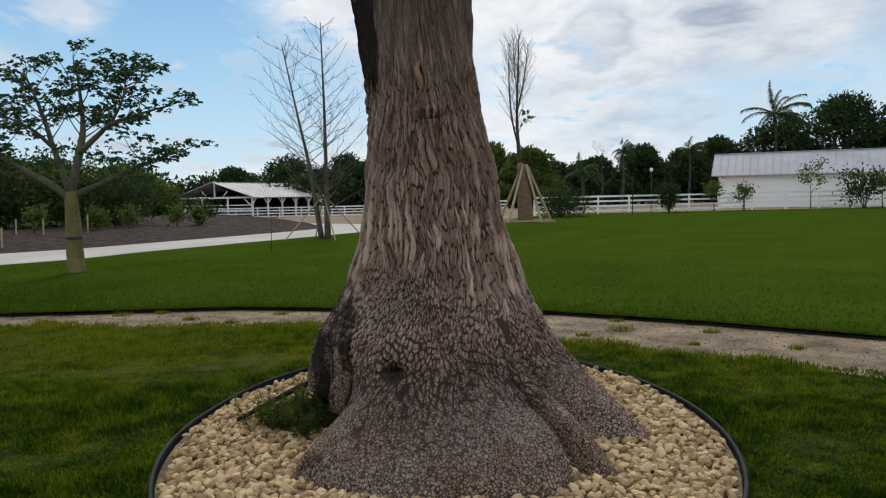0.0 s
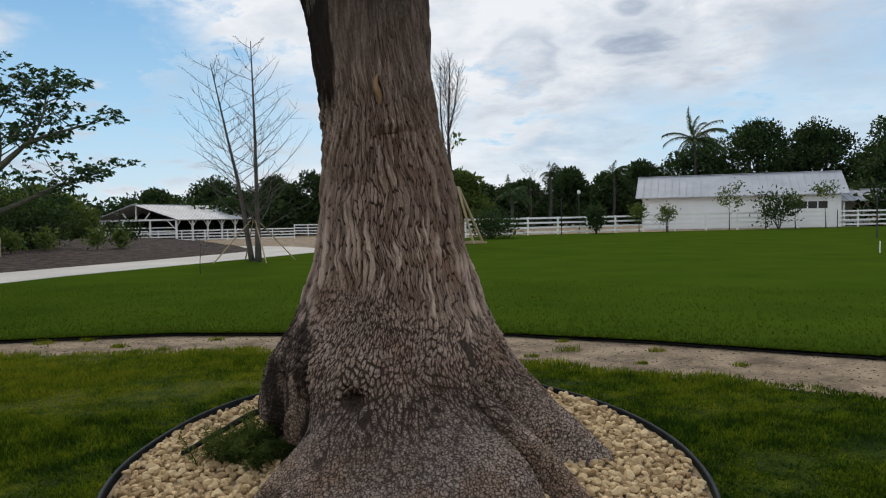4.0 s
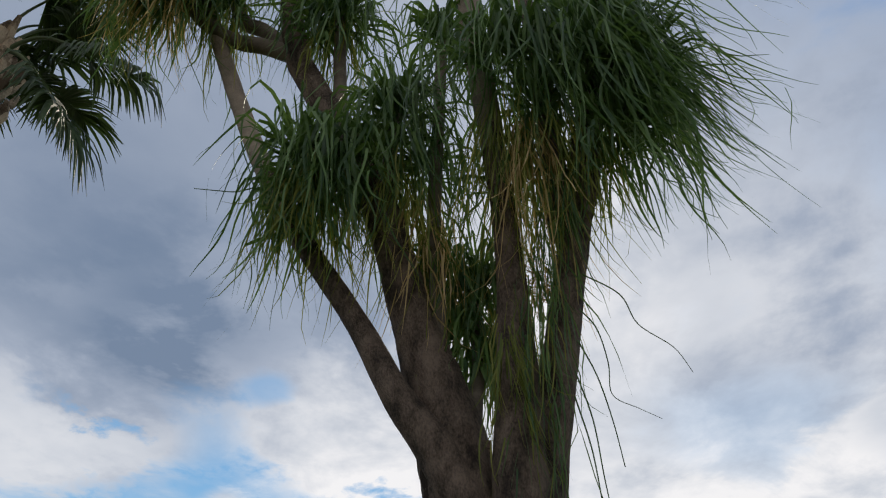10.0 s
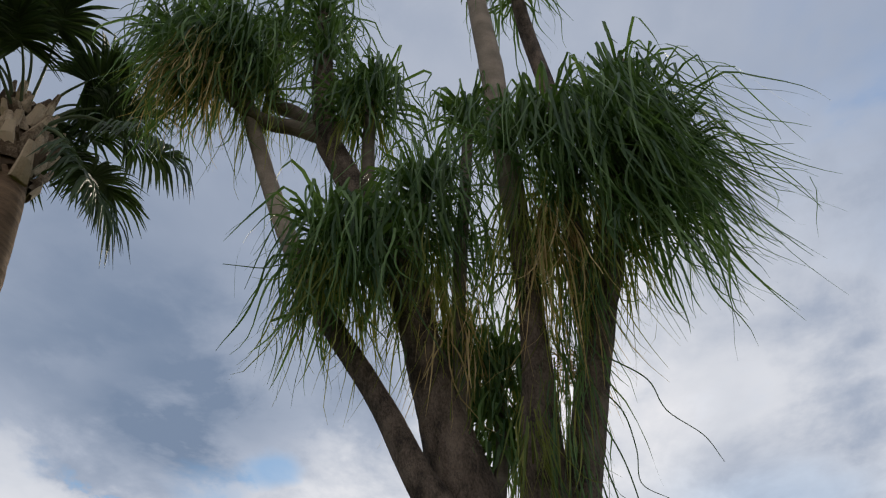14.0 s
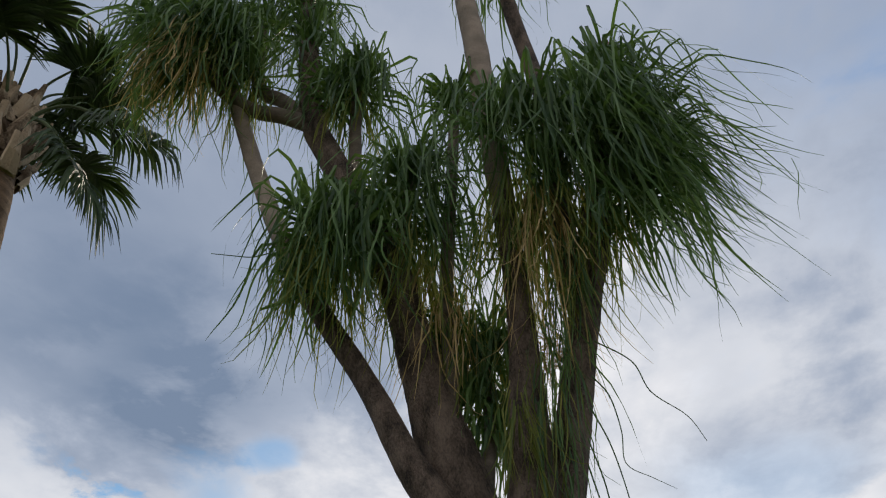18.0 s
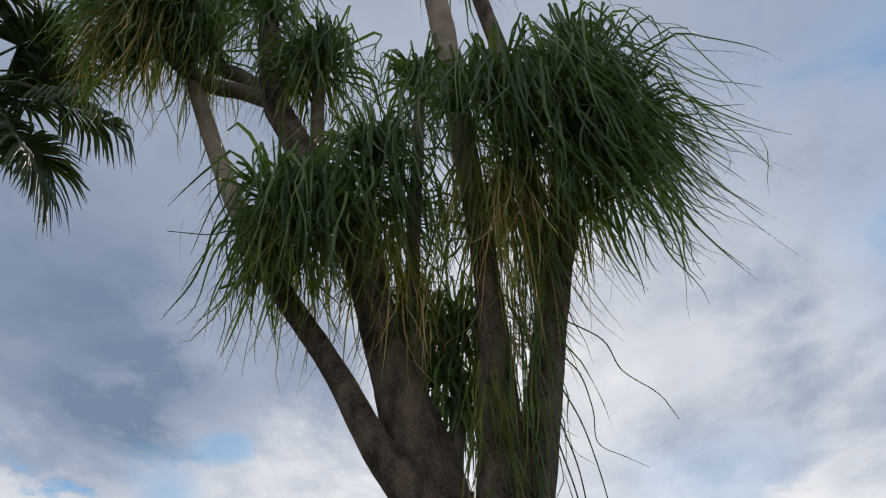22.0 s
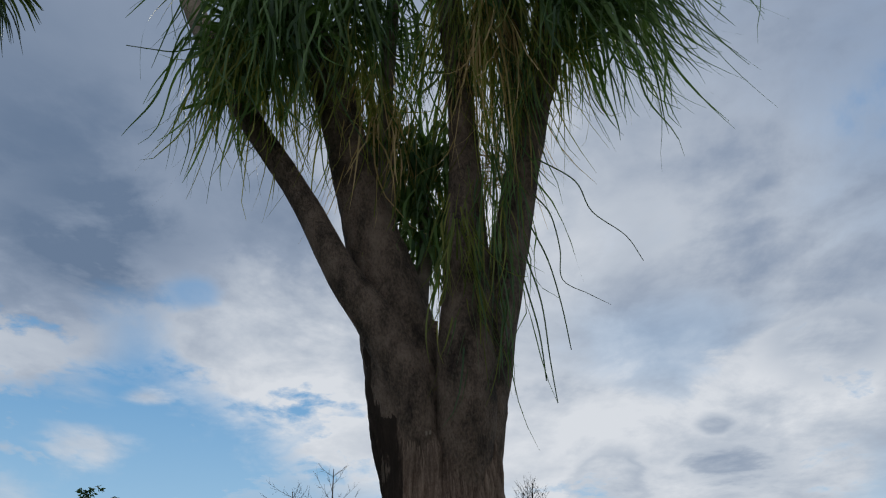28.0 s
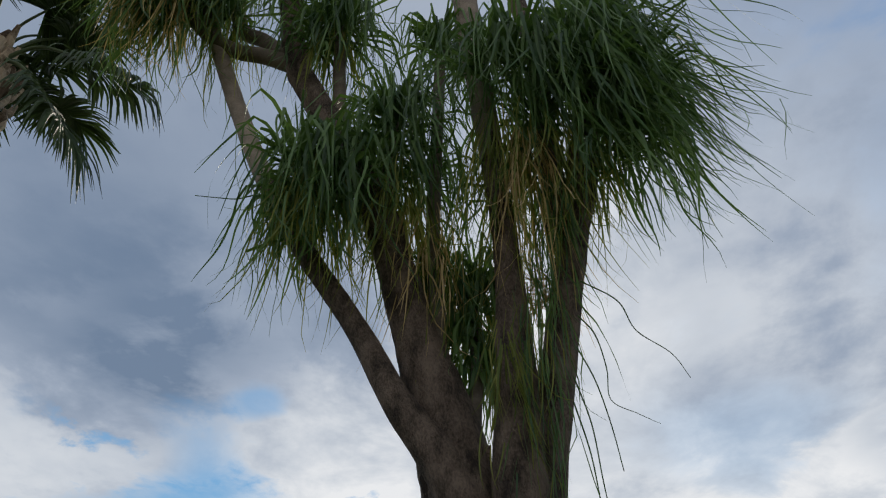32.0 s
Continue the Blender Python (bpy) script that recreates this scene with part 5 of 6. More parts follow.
    leaders = [[(4.25, 42.0, 3.0, 0.13), (4.12, 42.0, 5.5, 0.075), (4.2, 42.0, 8.0, 0.045), (4.3, 42.0, 10.1, 0.015)], [(4.2, 42.0, 4.0, 0.06), (3.85, 42.0, 5.6, 0.045), (3.72, 42.0, 7.5, 0.035), (3.75, 42.0, 9.6, 0.012)],
               [(4.15, 42.0, 6.0, 0.045), (4.5, 42.1, 7.5, 0.035), (4.8, 42.1, 9.6, 0.012)], [(4.18, 42.1, 7.0, 0.03), (4.02, 42.2, 8.4, 0.02), (4.0, 42.2, 9.9, 0.01)]]
    part("limb", mesh_from("limb", *leader_tree(leaders, 43, 34, 1.15, 1.7, 0.22)), M_GREYBARK, tree)
    part("leaf_tuft", mesh_from("leaf_tuft", *leaf_cloud([(np.array((4.7, 41.9, 5.65)), np.array((1.0, 0, 0)))], 14, 0.36, 0.14, np.random.default_rng(4)), smooth=False), M_FARLIGHT, tree)
    tagged(part("timber_kerb", box_bm([(3.0, 41.0, 0.0, 6.0, 41.12, 0.1), (3.0, 42.9, 0.0, 6.0, 43.0, 0.1)], 0.01), M_WOOD), "low timber kerb round the staked tree", "kerb")


build_mid_trees()


def stakes(base, reach, height, count, turn, mat, radius=0.045):
    for i in range(count):
        a = turn + 6.28 * i / count
        x, y = base[0] + reach * math.cos(a), base[1] + reach * math.sin(a)
        rows = [(x, y, -0.02, radius), (base[0] + 0.12 * math.cos(a), base[1] + 0.12 * math.sin(a), height, radius)]
        tagged(part("tree_stake", mesh_from("tree_stake", *tube_data(rows, 1, 6), smooth=False), mat), "slanting timber prop that steadies the tree", "stake", "props of the staked trees")


stakes((-4.4, 28.5), 1.5, 1.5, 4, 0.4, M_WOOD, 0.024)
stakes((4.5, 42.0), 1.5, 3.1, 5, 0.2, M_WOOD, 0.07)


def canopy_tree(name, label, base, height, width, seed, leaf, clumps=26, size=0.6, per=70, category="tree", kind="", group="", trunk=True):
    """A far tree: trunk, limbs and a crown of many leaf clumps with gaps."""
    rng = np.random.default_rng(seed)
    tree = thing(name, label, category, group, kind)
    spots, ways = [], []
    rows = [(base[0], base[1], base[2] - 0.1, width * 0.035), (base[0] + 0.1, base[1], base[2] + height * 0.35, width * 0.028), (base[0], base[1], base[2] + height * 0.8, width * 0.012)]
    wood = [tube_data(rows, 3, 8)]
    for c in range(clumps):
        a, r = rng.uniform(0, 6.28), math.sqrt(rng.random())
        h = rng.uniform(0.02, 1.0)
        k = math.sin(math.pi * min(1.0, 0.25 + 0.75 * h)) ** 0.6
        m = np.array((base[0] + math.cos(a) * r * width / 2 * k, base[1] + math.sin(a) * r * width / 2 * k, base[2] + height * (0.12 + 0.82 * h)))
        if c % 4 == 0:
            wood.append(tube_data([(base[0], base[1], base[2] + height * 0.3 * h, width * 0.02), (*(m * 0.6 + np.array(base) * 0.4 + np.array((0, 0, height * 0.1))), width * 0.012), (*m, width * 0.004)], 2, 5))
        span = width * rng.uniform(0.09, 0.17)
        d = rng.normal(0, 1, (per, 3))
        d /= np.linalg.norm(d, axis=1)[:, None]
        spots.append(m + d * span * rng.uniform(0.5, 1.05, (per, 1)) * (1, 1, 0.75))
        ways.append(d + rng.normal(0, 0.7, (per, 3)))
    spots, ways = np.vstack(spots), np.vstack(ways)
    V, F = leaf_cards(spots, ways, size * rng.uniform(0.6, 1.4, len(spots)), size * 0.6, rng, True)
    part("trunk", mesh_from("trunk", *joined(wood)), M_GREYBARK, tree)
    part("crown", mesh_from("crown", V, F, False), leaf, tree)
    return tree


def build_far_trees():
    rows = [  # x, y, height, width, light foliage
        (-62, 95, 9.0, 12, 0), (-52, 92, 7.5, 11, 0), (-44, 86, 6.6, 10, 0), (-38, 92, 6.4, 10, 1), (-33, 84, 5.0, 8, 1), (-30, 110, 6.6, 11, 0), (-23, 118, 8.0, 13, 0), (-15, 120, 8.6, 12, 0),
        (-8, 118, 9.5, 12, 0), (0, 115, 8.5, 12, 0), (6, 95, 7.5, 8, 1), (10, 88, 6.6, 7, 1), (14, 100, 5.2, 8, 0), (20, 100, 5.6, 9, 0), (26, 100, 7.2, 9, 0), (32, 102, 6.6, 9, 0),
        (37, 104, 8.2, 10, 0), (44, 100, 10.5, 12, 0), (51, 98, 13.2, 13, 0), (58, 96, 12.6, 13, 0), (66, 92, 10, 12, 0), (60, 80, 14.0, 13, 0), (70, 78, 15.5, 14, 0), (52, 70, 8.0, 9, 0), (60, 64, 11.5, 11, 0), (50, 60, 5.5, 7, 0)]
    for i, (x, y, h, w, light) in enumerate(rows):
        z = float(base_height(x, y))
        canopy_tree("far_tree", "dense dark green broadleaf tree in the far tree line" if not light else "lighter green bushy tree in the far tree line", (x, y, z), h, w, 100 + i,
                    M_FARLIGHT if light else M_FAR, 74, 0.46, 160, group="far tree line")


build_far_trees()


# ---------------------------------------------------------------- fences and buildings
def fence_run(a, b, base, height, rails, group):
    a, b = Vector(a), Vector(b)
    length = (b - a).length
    n = max(1, round(length / 2.6))
    run = thing("board_fence", "white painted timber paddock fence with horizontal boards", "fence", group)
    post = None
    for i in range(n + 1):
        p = a.lerp(b, i / n)
        if post is None:
            post = part("post", box_bm([(-0.06, -0.06, -0.1, 0.06, 0.06, height + 0.05)], 0.012), M_WHITE, run)
            ob = post
        else:
            ob = new("post", post.data)
            ob.parent = run
        ob.location = (p.x, p.y, base)
    d = (b - a).normalized()
    for r in range(rails):
        z = base + height * (0.17 + 0.8 * r / (rails - 1))
        off = Vector((d.y, -d.x)) * 0.075
        part("board", beam((a.x + off.x, a.y + off.y, z), (b.x + off.x, b.y + off.y, z), 0.03, 0.13), M_WHITE, run)


fence_run((-33, 92.5), (-9.5, 95.0), -0.8, 1.3, 4, "paddock fences")
fence_run((-9.5, 95.0), (6.5, 78.0), -0.4, 1.3, 4, "paddock fences")
fence_run((6.5, 54.5), (20.8, 58.0), -0.03, 1.3, 4, "paddock fences")
fence_run((20.8, 58.0), (41.5, 58.8), -0.03, 1.35, 4, "paddock fences")


def frame_at(origin, along):
    """A frame with x along a wall, y into the building and z up."""
    x = Vector((along[0], along[1], 0)).normalized()
    y = Vector((-x.y, x.x, 0))
    return Matrix(((x.x, y.x, 0, origin[0]), (x.y, y.y, 0, origin[1]), (0, 0, 1, origin[2]), (0, 0, 0, 1)))


def gable_roof(length, depth, eave, rise, over, mat, parent, seam=0.6):
    """Two metal roof slopes with standing seams."""
    half = depth / 2
    for side in (0, 1):
        y0, y1 = (-over, half) if side == 0 else (depth + over, half)
        slope = rise / half
        z0 = eave - over * slope
        z1 = eave + rise
        t = 0.06
        verts = [(-over, y0, z0), (length + over, y0, z0), (length + over, y1, z1), (-over, y1, z1)]
        verts += [(x, y, z + t) for x, y, z in verts]
        roof = part("roof", mesh_from("roof", verts, [(0, 1, 2, 3), (7, 6, 5, 4), (0, 4, 5, 1), (1, 5, 6, 2), (2, 6, 7, 3), (3, 7, 4, 0)], False), mat, parent)
        n = int((length + 2 * over) / seam)
        for i in range(n + 1):
            x = -over + (length + 2 * over) * i / n
            part("seam", beam((x, y0, z0 + t + 0.015), (x, y1, z1 + t + 0.015), 0.035, 0.05, 0), mat, roof)
    part("ridge_cap", beam((-over, half, eave + rise + 0.08), (length + over, half, eave + rise + 0.08), 0.3, 0.05), mat, parent)


def build_barn():
    """The white barn, its wall in line with the far fence."""
    barn = thing("white_barn", "long low white barn with a pale standing-seam metal roof", "barn")
    a, b = Vector((24.4, 68.0)), Vector((39.3, 61.5))
    length, depth, eave, rise = (b - a).length, 7.0, 3.05, 1.75
    barn.matrix_world = frame_at((a.x, a.y, -0.05), b - a)
    part("front_wall", box_bm([(0, 0, -0.1, length - 3.4, 0.15, 2.85), (length - 3.4, 0, -0.1, length - 1.0, 0.15, 1.6), (length - 3.4, 0, 2.2, length - 1.0, 0.15, 2.85), (length - 1.0, 0, -0.1, length, 0.15, 2.85)]), M_WHITE, barn)
    for name, x in (("end_wall", 0.0), ("end_wall", length - 0.15)):
        v = [(x, 0.15, -0.1), (x, depth - 0.15, -0.1), (x, depth - 0.15, eave), (x, depth / 2, eave + rise - 0.05), (x, 0.15, eave)]
        v += [(p[0] + 0.15, p[1], p[2]) for p in v]
        part(name, mesh_from(name, v, [(0, 1, 2, 3, 4), (9, 8, 7, 6, 5), (0, 5, 6, 1), (1, 6, 7, 2), (2, 7, 8, 3), (3, 8, 9, 4), (4, 9, 5, 0)], False), M_WHITE, barn)
    part("back_wall", box_bm([(0, depth - 0.15, -0.1, length, depth, eave)]), M_WHITE, barn)
    part("eave_vent", box_bm([(0.2, -0.02, 2.86, length - 0.2, 0.12, 3.02)]), M_DARK, barn, "dark open vent strip under the eave")
    n = 12
    for i in range(n + 1):
        x = 0.1 + (length - 0.2) * i / n
        part("rafter_end", box_bm([(x - 0.05, -0.35, 2.86, x + 0.05, 0.05, 3.0)]), M_WHITE, barn)
    window = part("window", box_bm([(length - 3.4, 0.1, 1.6, length - 1.0, 0.14, 2.2)]), M_DARK, barn, "dark window with white bars")
    for i in range(4):
        x = length - 3.4 + 0.8 * i
        part("window_bar", box_bm([(x - 0.04, -0.02, 1.55, x + 0.04, 0.09, 2.25)]), M_WHITE, window)
    gable_roof(length, depth, eave, rise, 0.55, M_ROOF, barn)
    lean = thing("open_annex", "low open lean-to with a pale metal roof beside the barn", "shed")
    lean.matrix_world = frame_at((39.9, 62.2, -0.05), (1, -0.15))
    gable_roof(4.6, 5.0, 2.25, 0.9, 0.3, M_ROOF, lean)
    for x in (0.1, 4.4):
        for y in (0.1, 4.8):
            part("post", box_bm([(x - 0.08, y - 0.08, -0.1, x + 0.08, y + 0.08, 2.3)], 0.01), M_WHITE, lean)
    part("rail", box_bm([(0, 0.02, 0.9, 4.5, 0.08, 1.05)]), M_WHITE, lean)
    part("rail", box_bm([(0, 0.02, 0.4, 4.5, 0.08, 0.55)]), M_WHITE, lean)
    part("lattice_panel", box_bm([(0.2, 4.85, 0.0, 4.4, 4.9, 2.2)]), M_WHITE, lean)


build_barn()


def build_shed():
    """The open horse shed: white posts with knee braces under a metal gable roof."""
    shed = thing("open_horse_shed", "open white timber horse shed with a pale metal gable roof", "shed")
    p, q = Vector((-22.95, 92.9)), Vector((-16.0, 112.0))
    along = q - p
    length, depth, eave, rise = along.length, 11.0, 2.7, 1.75
    shed.matrix_world = frame_at((p.x, p.y, -0.8), along)
    gable_roof(length, depth, eave, rise, 0.5, M_ROOF, shed, 0.8)
    bays = 6
    for y in (0.1, depth - 0.1):
        for i in range(bays + 1):
            x = 0.1 + (length - 0.2) * i / bays
            part("post", box_bm([(x - 0.1, y - 0.1, -0.1, x + 0.1, y + 0.1, eave)], 0.012), M_WHITE, shed)
            for s in (-1, 1):
                if 0 <= i + s <= bays:
                    part("knee_brace", beam((x, y, eave - 1.0), (x + s * 0.95, y, eave - 0.1), 0.1, 0.1), M_WHITE, shed)
        part("plate", box_bm([(0, y - 0.09, eave - 0.2, length, y + 0.09, eave)], 0.01), M_WHITE, shed)
    for x in (0.1, length - 0.1):
        part("tie_beam", box_bm([(x - 0.08, 0, eave - 0.22, x + 0.08, depth, eave)], 0.01), M_WHITE, shed)
        part("king_post", box_bm([(x - 0.08, depth / 2 - 0.08, eave, x + 0.08, depth / 2 + 0.08, eave + rise - 0.1)], 0.01), M_WHITE, shed)
        for s in (-1, 1):
            part("strut", beam((x, depth / 2 + s * 1.2, eave), (x, depth / 2 + s * 1.9, eave + rise * 0.42), 0.12, 0.12), M_WHITE, shed)
            part("gable_brace", beam((x, depth / 2 + s * (depth / 2 - 0.1), eave - 1.3), (x, depth / 2 + s * (depth / 2 - 1.3), eave - 0.2), 0.1, 0.1), M_WHITE, shed)
        for z in (0.5, 1.0, 1.6):
            part("rail", box_bm([(x - 0.03, 0.1, z, x + 0.03, depth - 0.1, z + 0.12)]), M_WHITE, shed)
        for y in (depth * 0.33, depth * 0.67):
            part("post", box_bm([(x - 0.09, y - 0.09, -0.1, x + 0.09, y + 0.09, eave)], 0.012), M_WHITE, shed)


build_shed()


# ---------------------------------------------------------------- the fan palm beside the camera
def fan_leaf(costa, rng, radius=0.95, count=44, hang=0.5):
    """A fan whose midrib runs on into the blade: pointed segments leave it on both sides, bend and hang."""
    s = spline([row[:3] for row in costa], 12)
    d = s[-1] - s[0]
    d /= np.linalg.norm(d)
    side = np.cross(d, (0, 0, 1.0))
    side /= np.linalg.norm(side) + 1e-9
    segs, verts, faces = 7, [], []
    for i in range(count):
        t = (i + 0.5) / count
        a = radians(125 * (1 - t) ** 0.8 + 4) * (1 if i % 2 else -1)
        p = np.array(s[min(len(s) - 1, int(t ** 1.5 * 0.95 * len(s)))])
        w = d * math.cos(a) + side * math.sin(a) + np.array((0, 0, 0.1)) + rng.normal(0, 0.05, 3)
        w /= np.linalg.norm(w)
        end = np.array((0.06, 0, -1.0)) + w * 0.3 + rng.normal(0, 0.08, 3)
        fold, ln = rng.uniform(0.2, 0.5), radius * rng.uniform(0.75, 1.1) * (0.75 + 0.25 * t)
        at = len(verts)
        for j in range(segs + 1):
            u = j / segs
            b = float(smoothstep(fold - 0.25, fold + 0.35, u)) * hang
            way = w * (1 - b) + end * b
            way /= np.linalg.norm(way)
            across = np.cross(way, side if abs(a) < 0.9 else d)
            across = np.cross(way, across)
            across /= np.linalg.norm(across) + 1e-9
            wide = 0.034 * (0.6 + 1.2 * u if u < 0.35 else 1.02 * (1 - ((u - 0.35) / 0.66) ** 1.4)) + 0.002
            up = np.cross(across, way) * wide * 0.5
            verts += [p - across * wide + up, p, p + across * wide + up]
            p = p + way * ln / segs
        for j in range(segs):
            k = at + 3 * j
            faces += [(k, k + 1, k + 4, k + 3), (k + 1, k + 2, k + 5, k + 4)]
    return verts, faces


def build_fan_palm():
    rng = np.random.default_rng(8)
    palm = thing("fan_palm", "tall fan palm with ringed brown trunk and pale old leaf bases", "palm")
    rows = [(-5.9, 7.0, -0.1, 0.42), (-6.2, 7.0, 1.0, 0.37), (-6.7, 7.0, 4.0, 0.345), (-7.16, 7.0, 7.2, 0.33), (-7.42, 7.0, 8.7, 0.325), (-7.7, 7.0, 9.9, 0.33)]
    v, f = tube_data(rows, 40, 28, 0.03, 3)
    part("trunk", mesh_from("trunk", v, f), M_PALMBARK, palm, "ringed reddish-brown fibrous trunk")
    part("crownshaft", mesh_from("crownshaft", *tube_data([(-7.68, 7.0, 9.8, 0.33), (-7.8, 7.0, 10.3, 0.36), (-7.95, 7.0, 11.0, 0.3), (-8.05, 7.0, 11.7, 0.15)], 4, 16, 0.1, 5)), M_BOOT, palm)
    # old leaf bases: split, crossing and broken off at odd heights
    for i in range(84):
        a = i * 2.4 + rng.normal(0, 0.25)
        h = 9.7 + 1.75 * (i / 84)
        cx = -7.66 - (h - 9.8) * 0.22
        r = 0.36 - 0.06 * (h - 9.8)
        o = np.array((math.cos(a), math.sin(a), 0))
        q = np.array((-o[1], o[0], 0))
        b = np.array((cx, 7.0, h)) + o * r
        e = b + o * rng.uniform(0.02, 0.26) + q * rng.normal(0, 0.13) + np.array((0, 0, rng.uniform(0.22, 0.62)))
        s = q * rng.uniform(0.07, 0.15)
        t = o * rng.uniform(0.025, 0.05)
        m = (b + e) / 2 + o * rng.uniform(0.0, 0.06)
        rows = [(b, 1.1, 1.0), (m, 0.75, 1.1), (e, rng.uniform(0.3, 0.7), 0.6)]
        verts = [c + sx * s * kw + st * t * kt for c, kw, kt in rows for sx, st in ((-1, -1), (1, -1), (0.9, 0.6), (0.0, 1.3), (-0.9, 0.6))]
        faces = [(k * 5 + u, k * 5 + (u + 1) % 5, k * 5 + 5 + (u + 1) % 5, k * 5 + 5 + u) for k in range(2) for u in range(5)] + [(10, 11, 12, 13, 14)]
        part("leaf_base", mesh_from("leaf_base", verts, faces, False), M_BOOT, palm)
    # the fronds: stalk, then midrib; the first two hang into the open sky
    fronds = [
        ([(-7.6, 6.95, 10.9, 0.04), (-7.25, 6.95, 11.18, 0.034), (-6.88, 6.95, 11.22, 0.03), (-6.35, 6.95, 10.94, 0.026), (-5.91, 6.9, 10.5, 0.022)], [(-5.95, 6.9, 10.52), (-5.5, 6.85, 10.32), (-5.0, 6.8, 9.95)], 1.15, 1.0),
        ([(-7.4, 6.9, 10.95, 0.04), (-7.05, 6.85, 10.7, 0.034), (-6.65, 6.85, 10.25, 0.028), (-6.28, 6.8, 9.76, 0.022)], [(-6.32, 6.82, 9.8), (-6.08, 6.8, 9.5), (-5.85, 6.8, 9.15)], 1.35, 1.0),
    ]
    for i in range(30):
        a = i * 2.4 + 0.4
        up = 0.2 + 1.15 * (i / 30)
        o = np.array((math.cos(a), math.sin(a), 0))
        if o[0] > 0.3 and up < 0.9:
            continue
        b = np.array((-7.95, 7.0, 11.2)) + o * 0.15
        ln = rng.uniform(1.1, 1.6)
        m = b + (o * math.cos(up) + np.array((0, 0, math.sin(up)))) * ln * 0.6
        e = b + (o * math.cos(up * 0.85) + np.array((0, 0, math.sin(up * 0.85)))) * ln
        f = e + (o * math.cos(up * 0.5) + np.array((0, 0, math.sin(up * 0.5) - 0.15))) * 0.6
        fronds.append(([(*b, 0.03), (*m, 0.024), (*e, 0.018)], [tuple(e), tuple((e + f) / 2 + (0, 0, 0.03)), tuple(f)], 1.05, 0.55))
    for rows, costa, size, droop in fronds:
        frond = tube("frond", rows, M_STALK, palm, 5, 6)
        part("fan", mesh_from("fan", *fan_leaf(costa, rng, size, 60, droop), smooth=False), M_FAN, frond)


build_fan_palm()


# ---------------------------------------------------------------- shrubs, hedge, posts and saplings
def bush(name, label, at, width, height, seed, leaf, per=420, size=0.12, category="bush", group=""):
    rng = np.random.default_rng(seed)
    ob = thing(name, label, category, group)
    ends = []
    stems = []
    for i in range(16):
        a, r = rng.uniform(0, 6.28), rng.uniform(0.1, 0.5) * width
        e = np.array((at[0] + r * math.cos(a), at[1] + r * math.sin(a), at[2] + height * rng.uniform(0.35, 0.92)))
        stems.append(tube_data([(at[0] + 0.05 * math.cos(a), at[1] + 0.05 * math.sin(a), at[2] - 0.03, 0.02), (*(e * 0.5 + np.array(at) * 0.5 + np.array((0, 0, 0.1))), 0.014), (*e, 0.005)], 2, 4))
        ends.append((e, e - np.array(at)))
    part("twig", mesh_from("twig", *joined(stems)), M_GREYBARK, ob)
    part("foliage", mesh_from("foliage", *leaf_cloud(ends, per // 16, size, width * 0.17, rng), smooth=False), leaf, ob)
    return ob


def sapling(at, height, seed, leafy=True, label="thin young tree with sparse leaves", radius=0.045):
    rng = np.random.default_rng(seed)
    ob = thing("sapling", label, "tree", "saplings by the fence")
    wood, ends = limb_tree(at, height * 0.5, radius, rng, levels=2, spread=0.7, kids=(3, 4), shrink=0.55, up=0.3, fork=0.5)
    part("trunk", mesh_from("trunk", *wood), M_GREYBARK, ob)
    if leafy:
        part("crown", mesh_from("crown", *leaf_cloud(ends, 14, 0.22, 0.2, rng), smooth=False), M_FARLIGHT, ob)


bush("round_bush", "low dense dark green bush beside the fence", (7.6, 49.5, 0.0), 2.6, 1.25, 61, M_FAR, 3200, 0.17)
bush("upright_bush", "narrow upright dark bush by the fence", (16.2, 55.0, 0.0), 1.3, 1.9, 62, M_FAR, 1800, 0.17)
bush("broad_bush", "dark leafy shrub in front of the barn wall", (31.0, 56.5, 0.0), 2.6, 2.6, 63, M_FAR, 800, 0.3)
bush("broad_bush", "rounded shrub growing in front of the shed", (-19.6, 62.0, 0.0), 2.4, 1.3, 64, M_FAR, 700, 0.25)
for i, (x, y, h, leafy) in enumerate(((22.3, 57.0, 2.1, True), (27.2, 56.8, 3.9, True), (35.0, 56.8, 4.1, True), (32.4, 56.6, 2.9, True), (25.7, 36.2, 4.3, False), (20.0, 56.6, 2.2, True))):
    sapling((x, y, 0.0), h, 70 + i, leafy)


rng = np.random.default_rng(66)
for i in range(15):
    t = i / 14
    wide = 4.6 + rng.uniform(-0.6, 1.2)
    bush("thicket_shrub", "dense dark green shrub at the back of the mulched bank", (-42 + 22.6 * t + rng.normal(0, 0.4), 36 + 9.0 * t + rng.normal(0, 0.8), 0.0), wide, (2.8 + 1.3 * rng.random()) * (1 - 0.22 * t), 300 + i, M_FARLIGHT if i % 5 == 3 else M_FAR, 4400, 0.24, group="thicket behind the bank")


def post(name, label, at, height, radius, mat, category="post"):
    rows = [(at[0], at[1], at[2] - 0.05, radius), (at[0], at[1], at[2] + height * 0.5, radius), (at[0] + 0.01, at[1], at[2] + height, radius * 0.95)]
    return tagged(part(name, mesh_from(name, *tube_data(rows, 1, 8), smooth=False), mat), label, category, "garden posts")


for x, y, h in ((22.0, 56.0, 1.5), (29.4, 55.5, 1.5), (34.8, 55.0, 1.4), (24.4, 35.5, 2.4), (12.6, 51.0, 2.6)):
    post("dark_post", "thin dark metal post standing in the grass", (x, y, 0.0), h, 0.035, M_DARK)
post("marker_stake", "short white marker stake in the lawn", (16.5, 24.0, 0.0), 0.38, 0.02, M_WHITE)

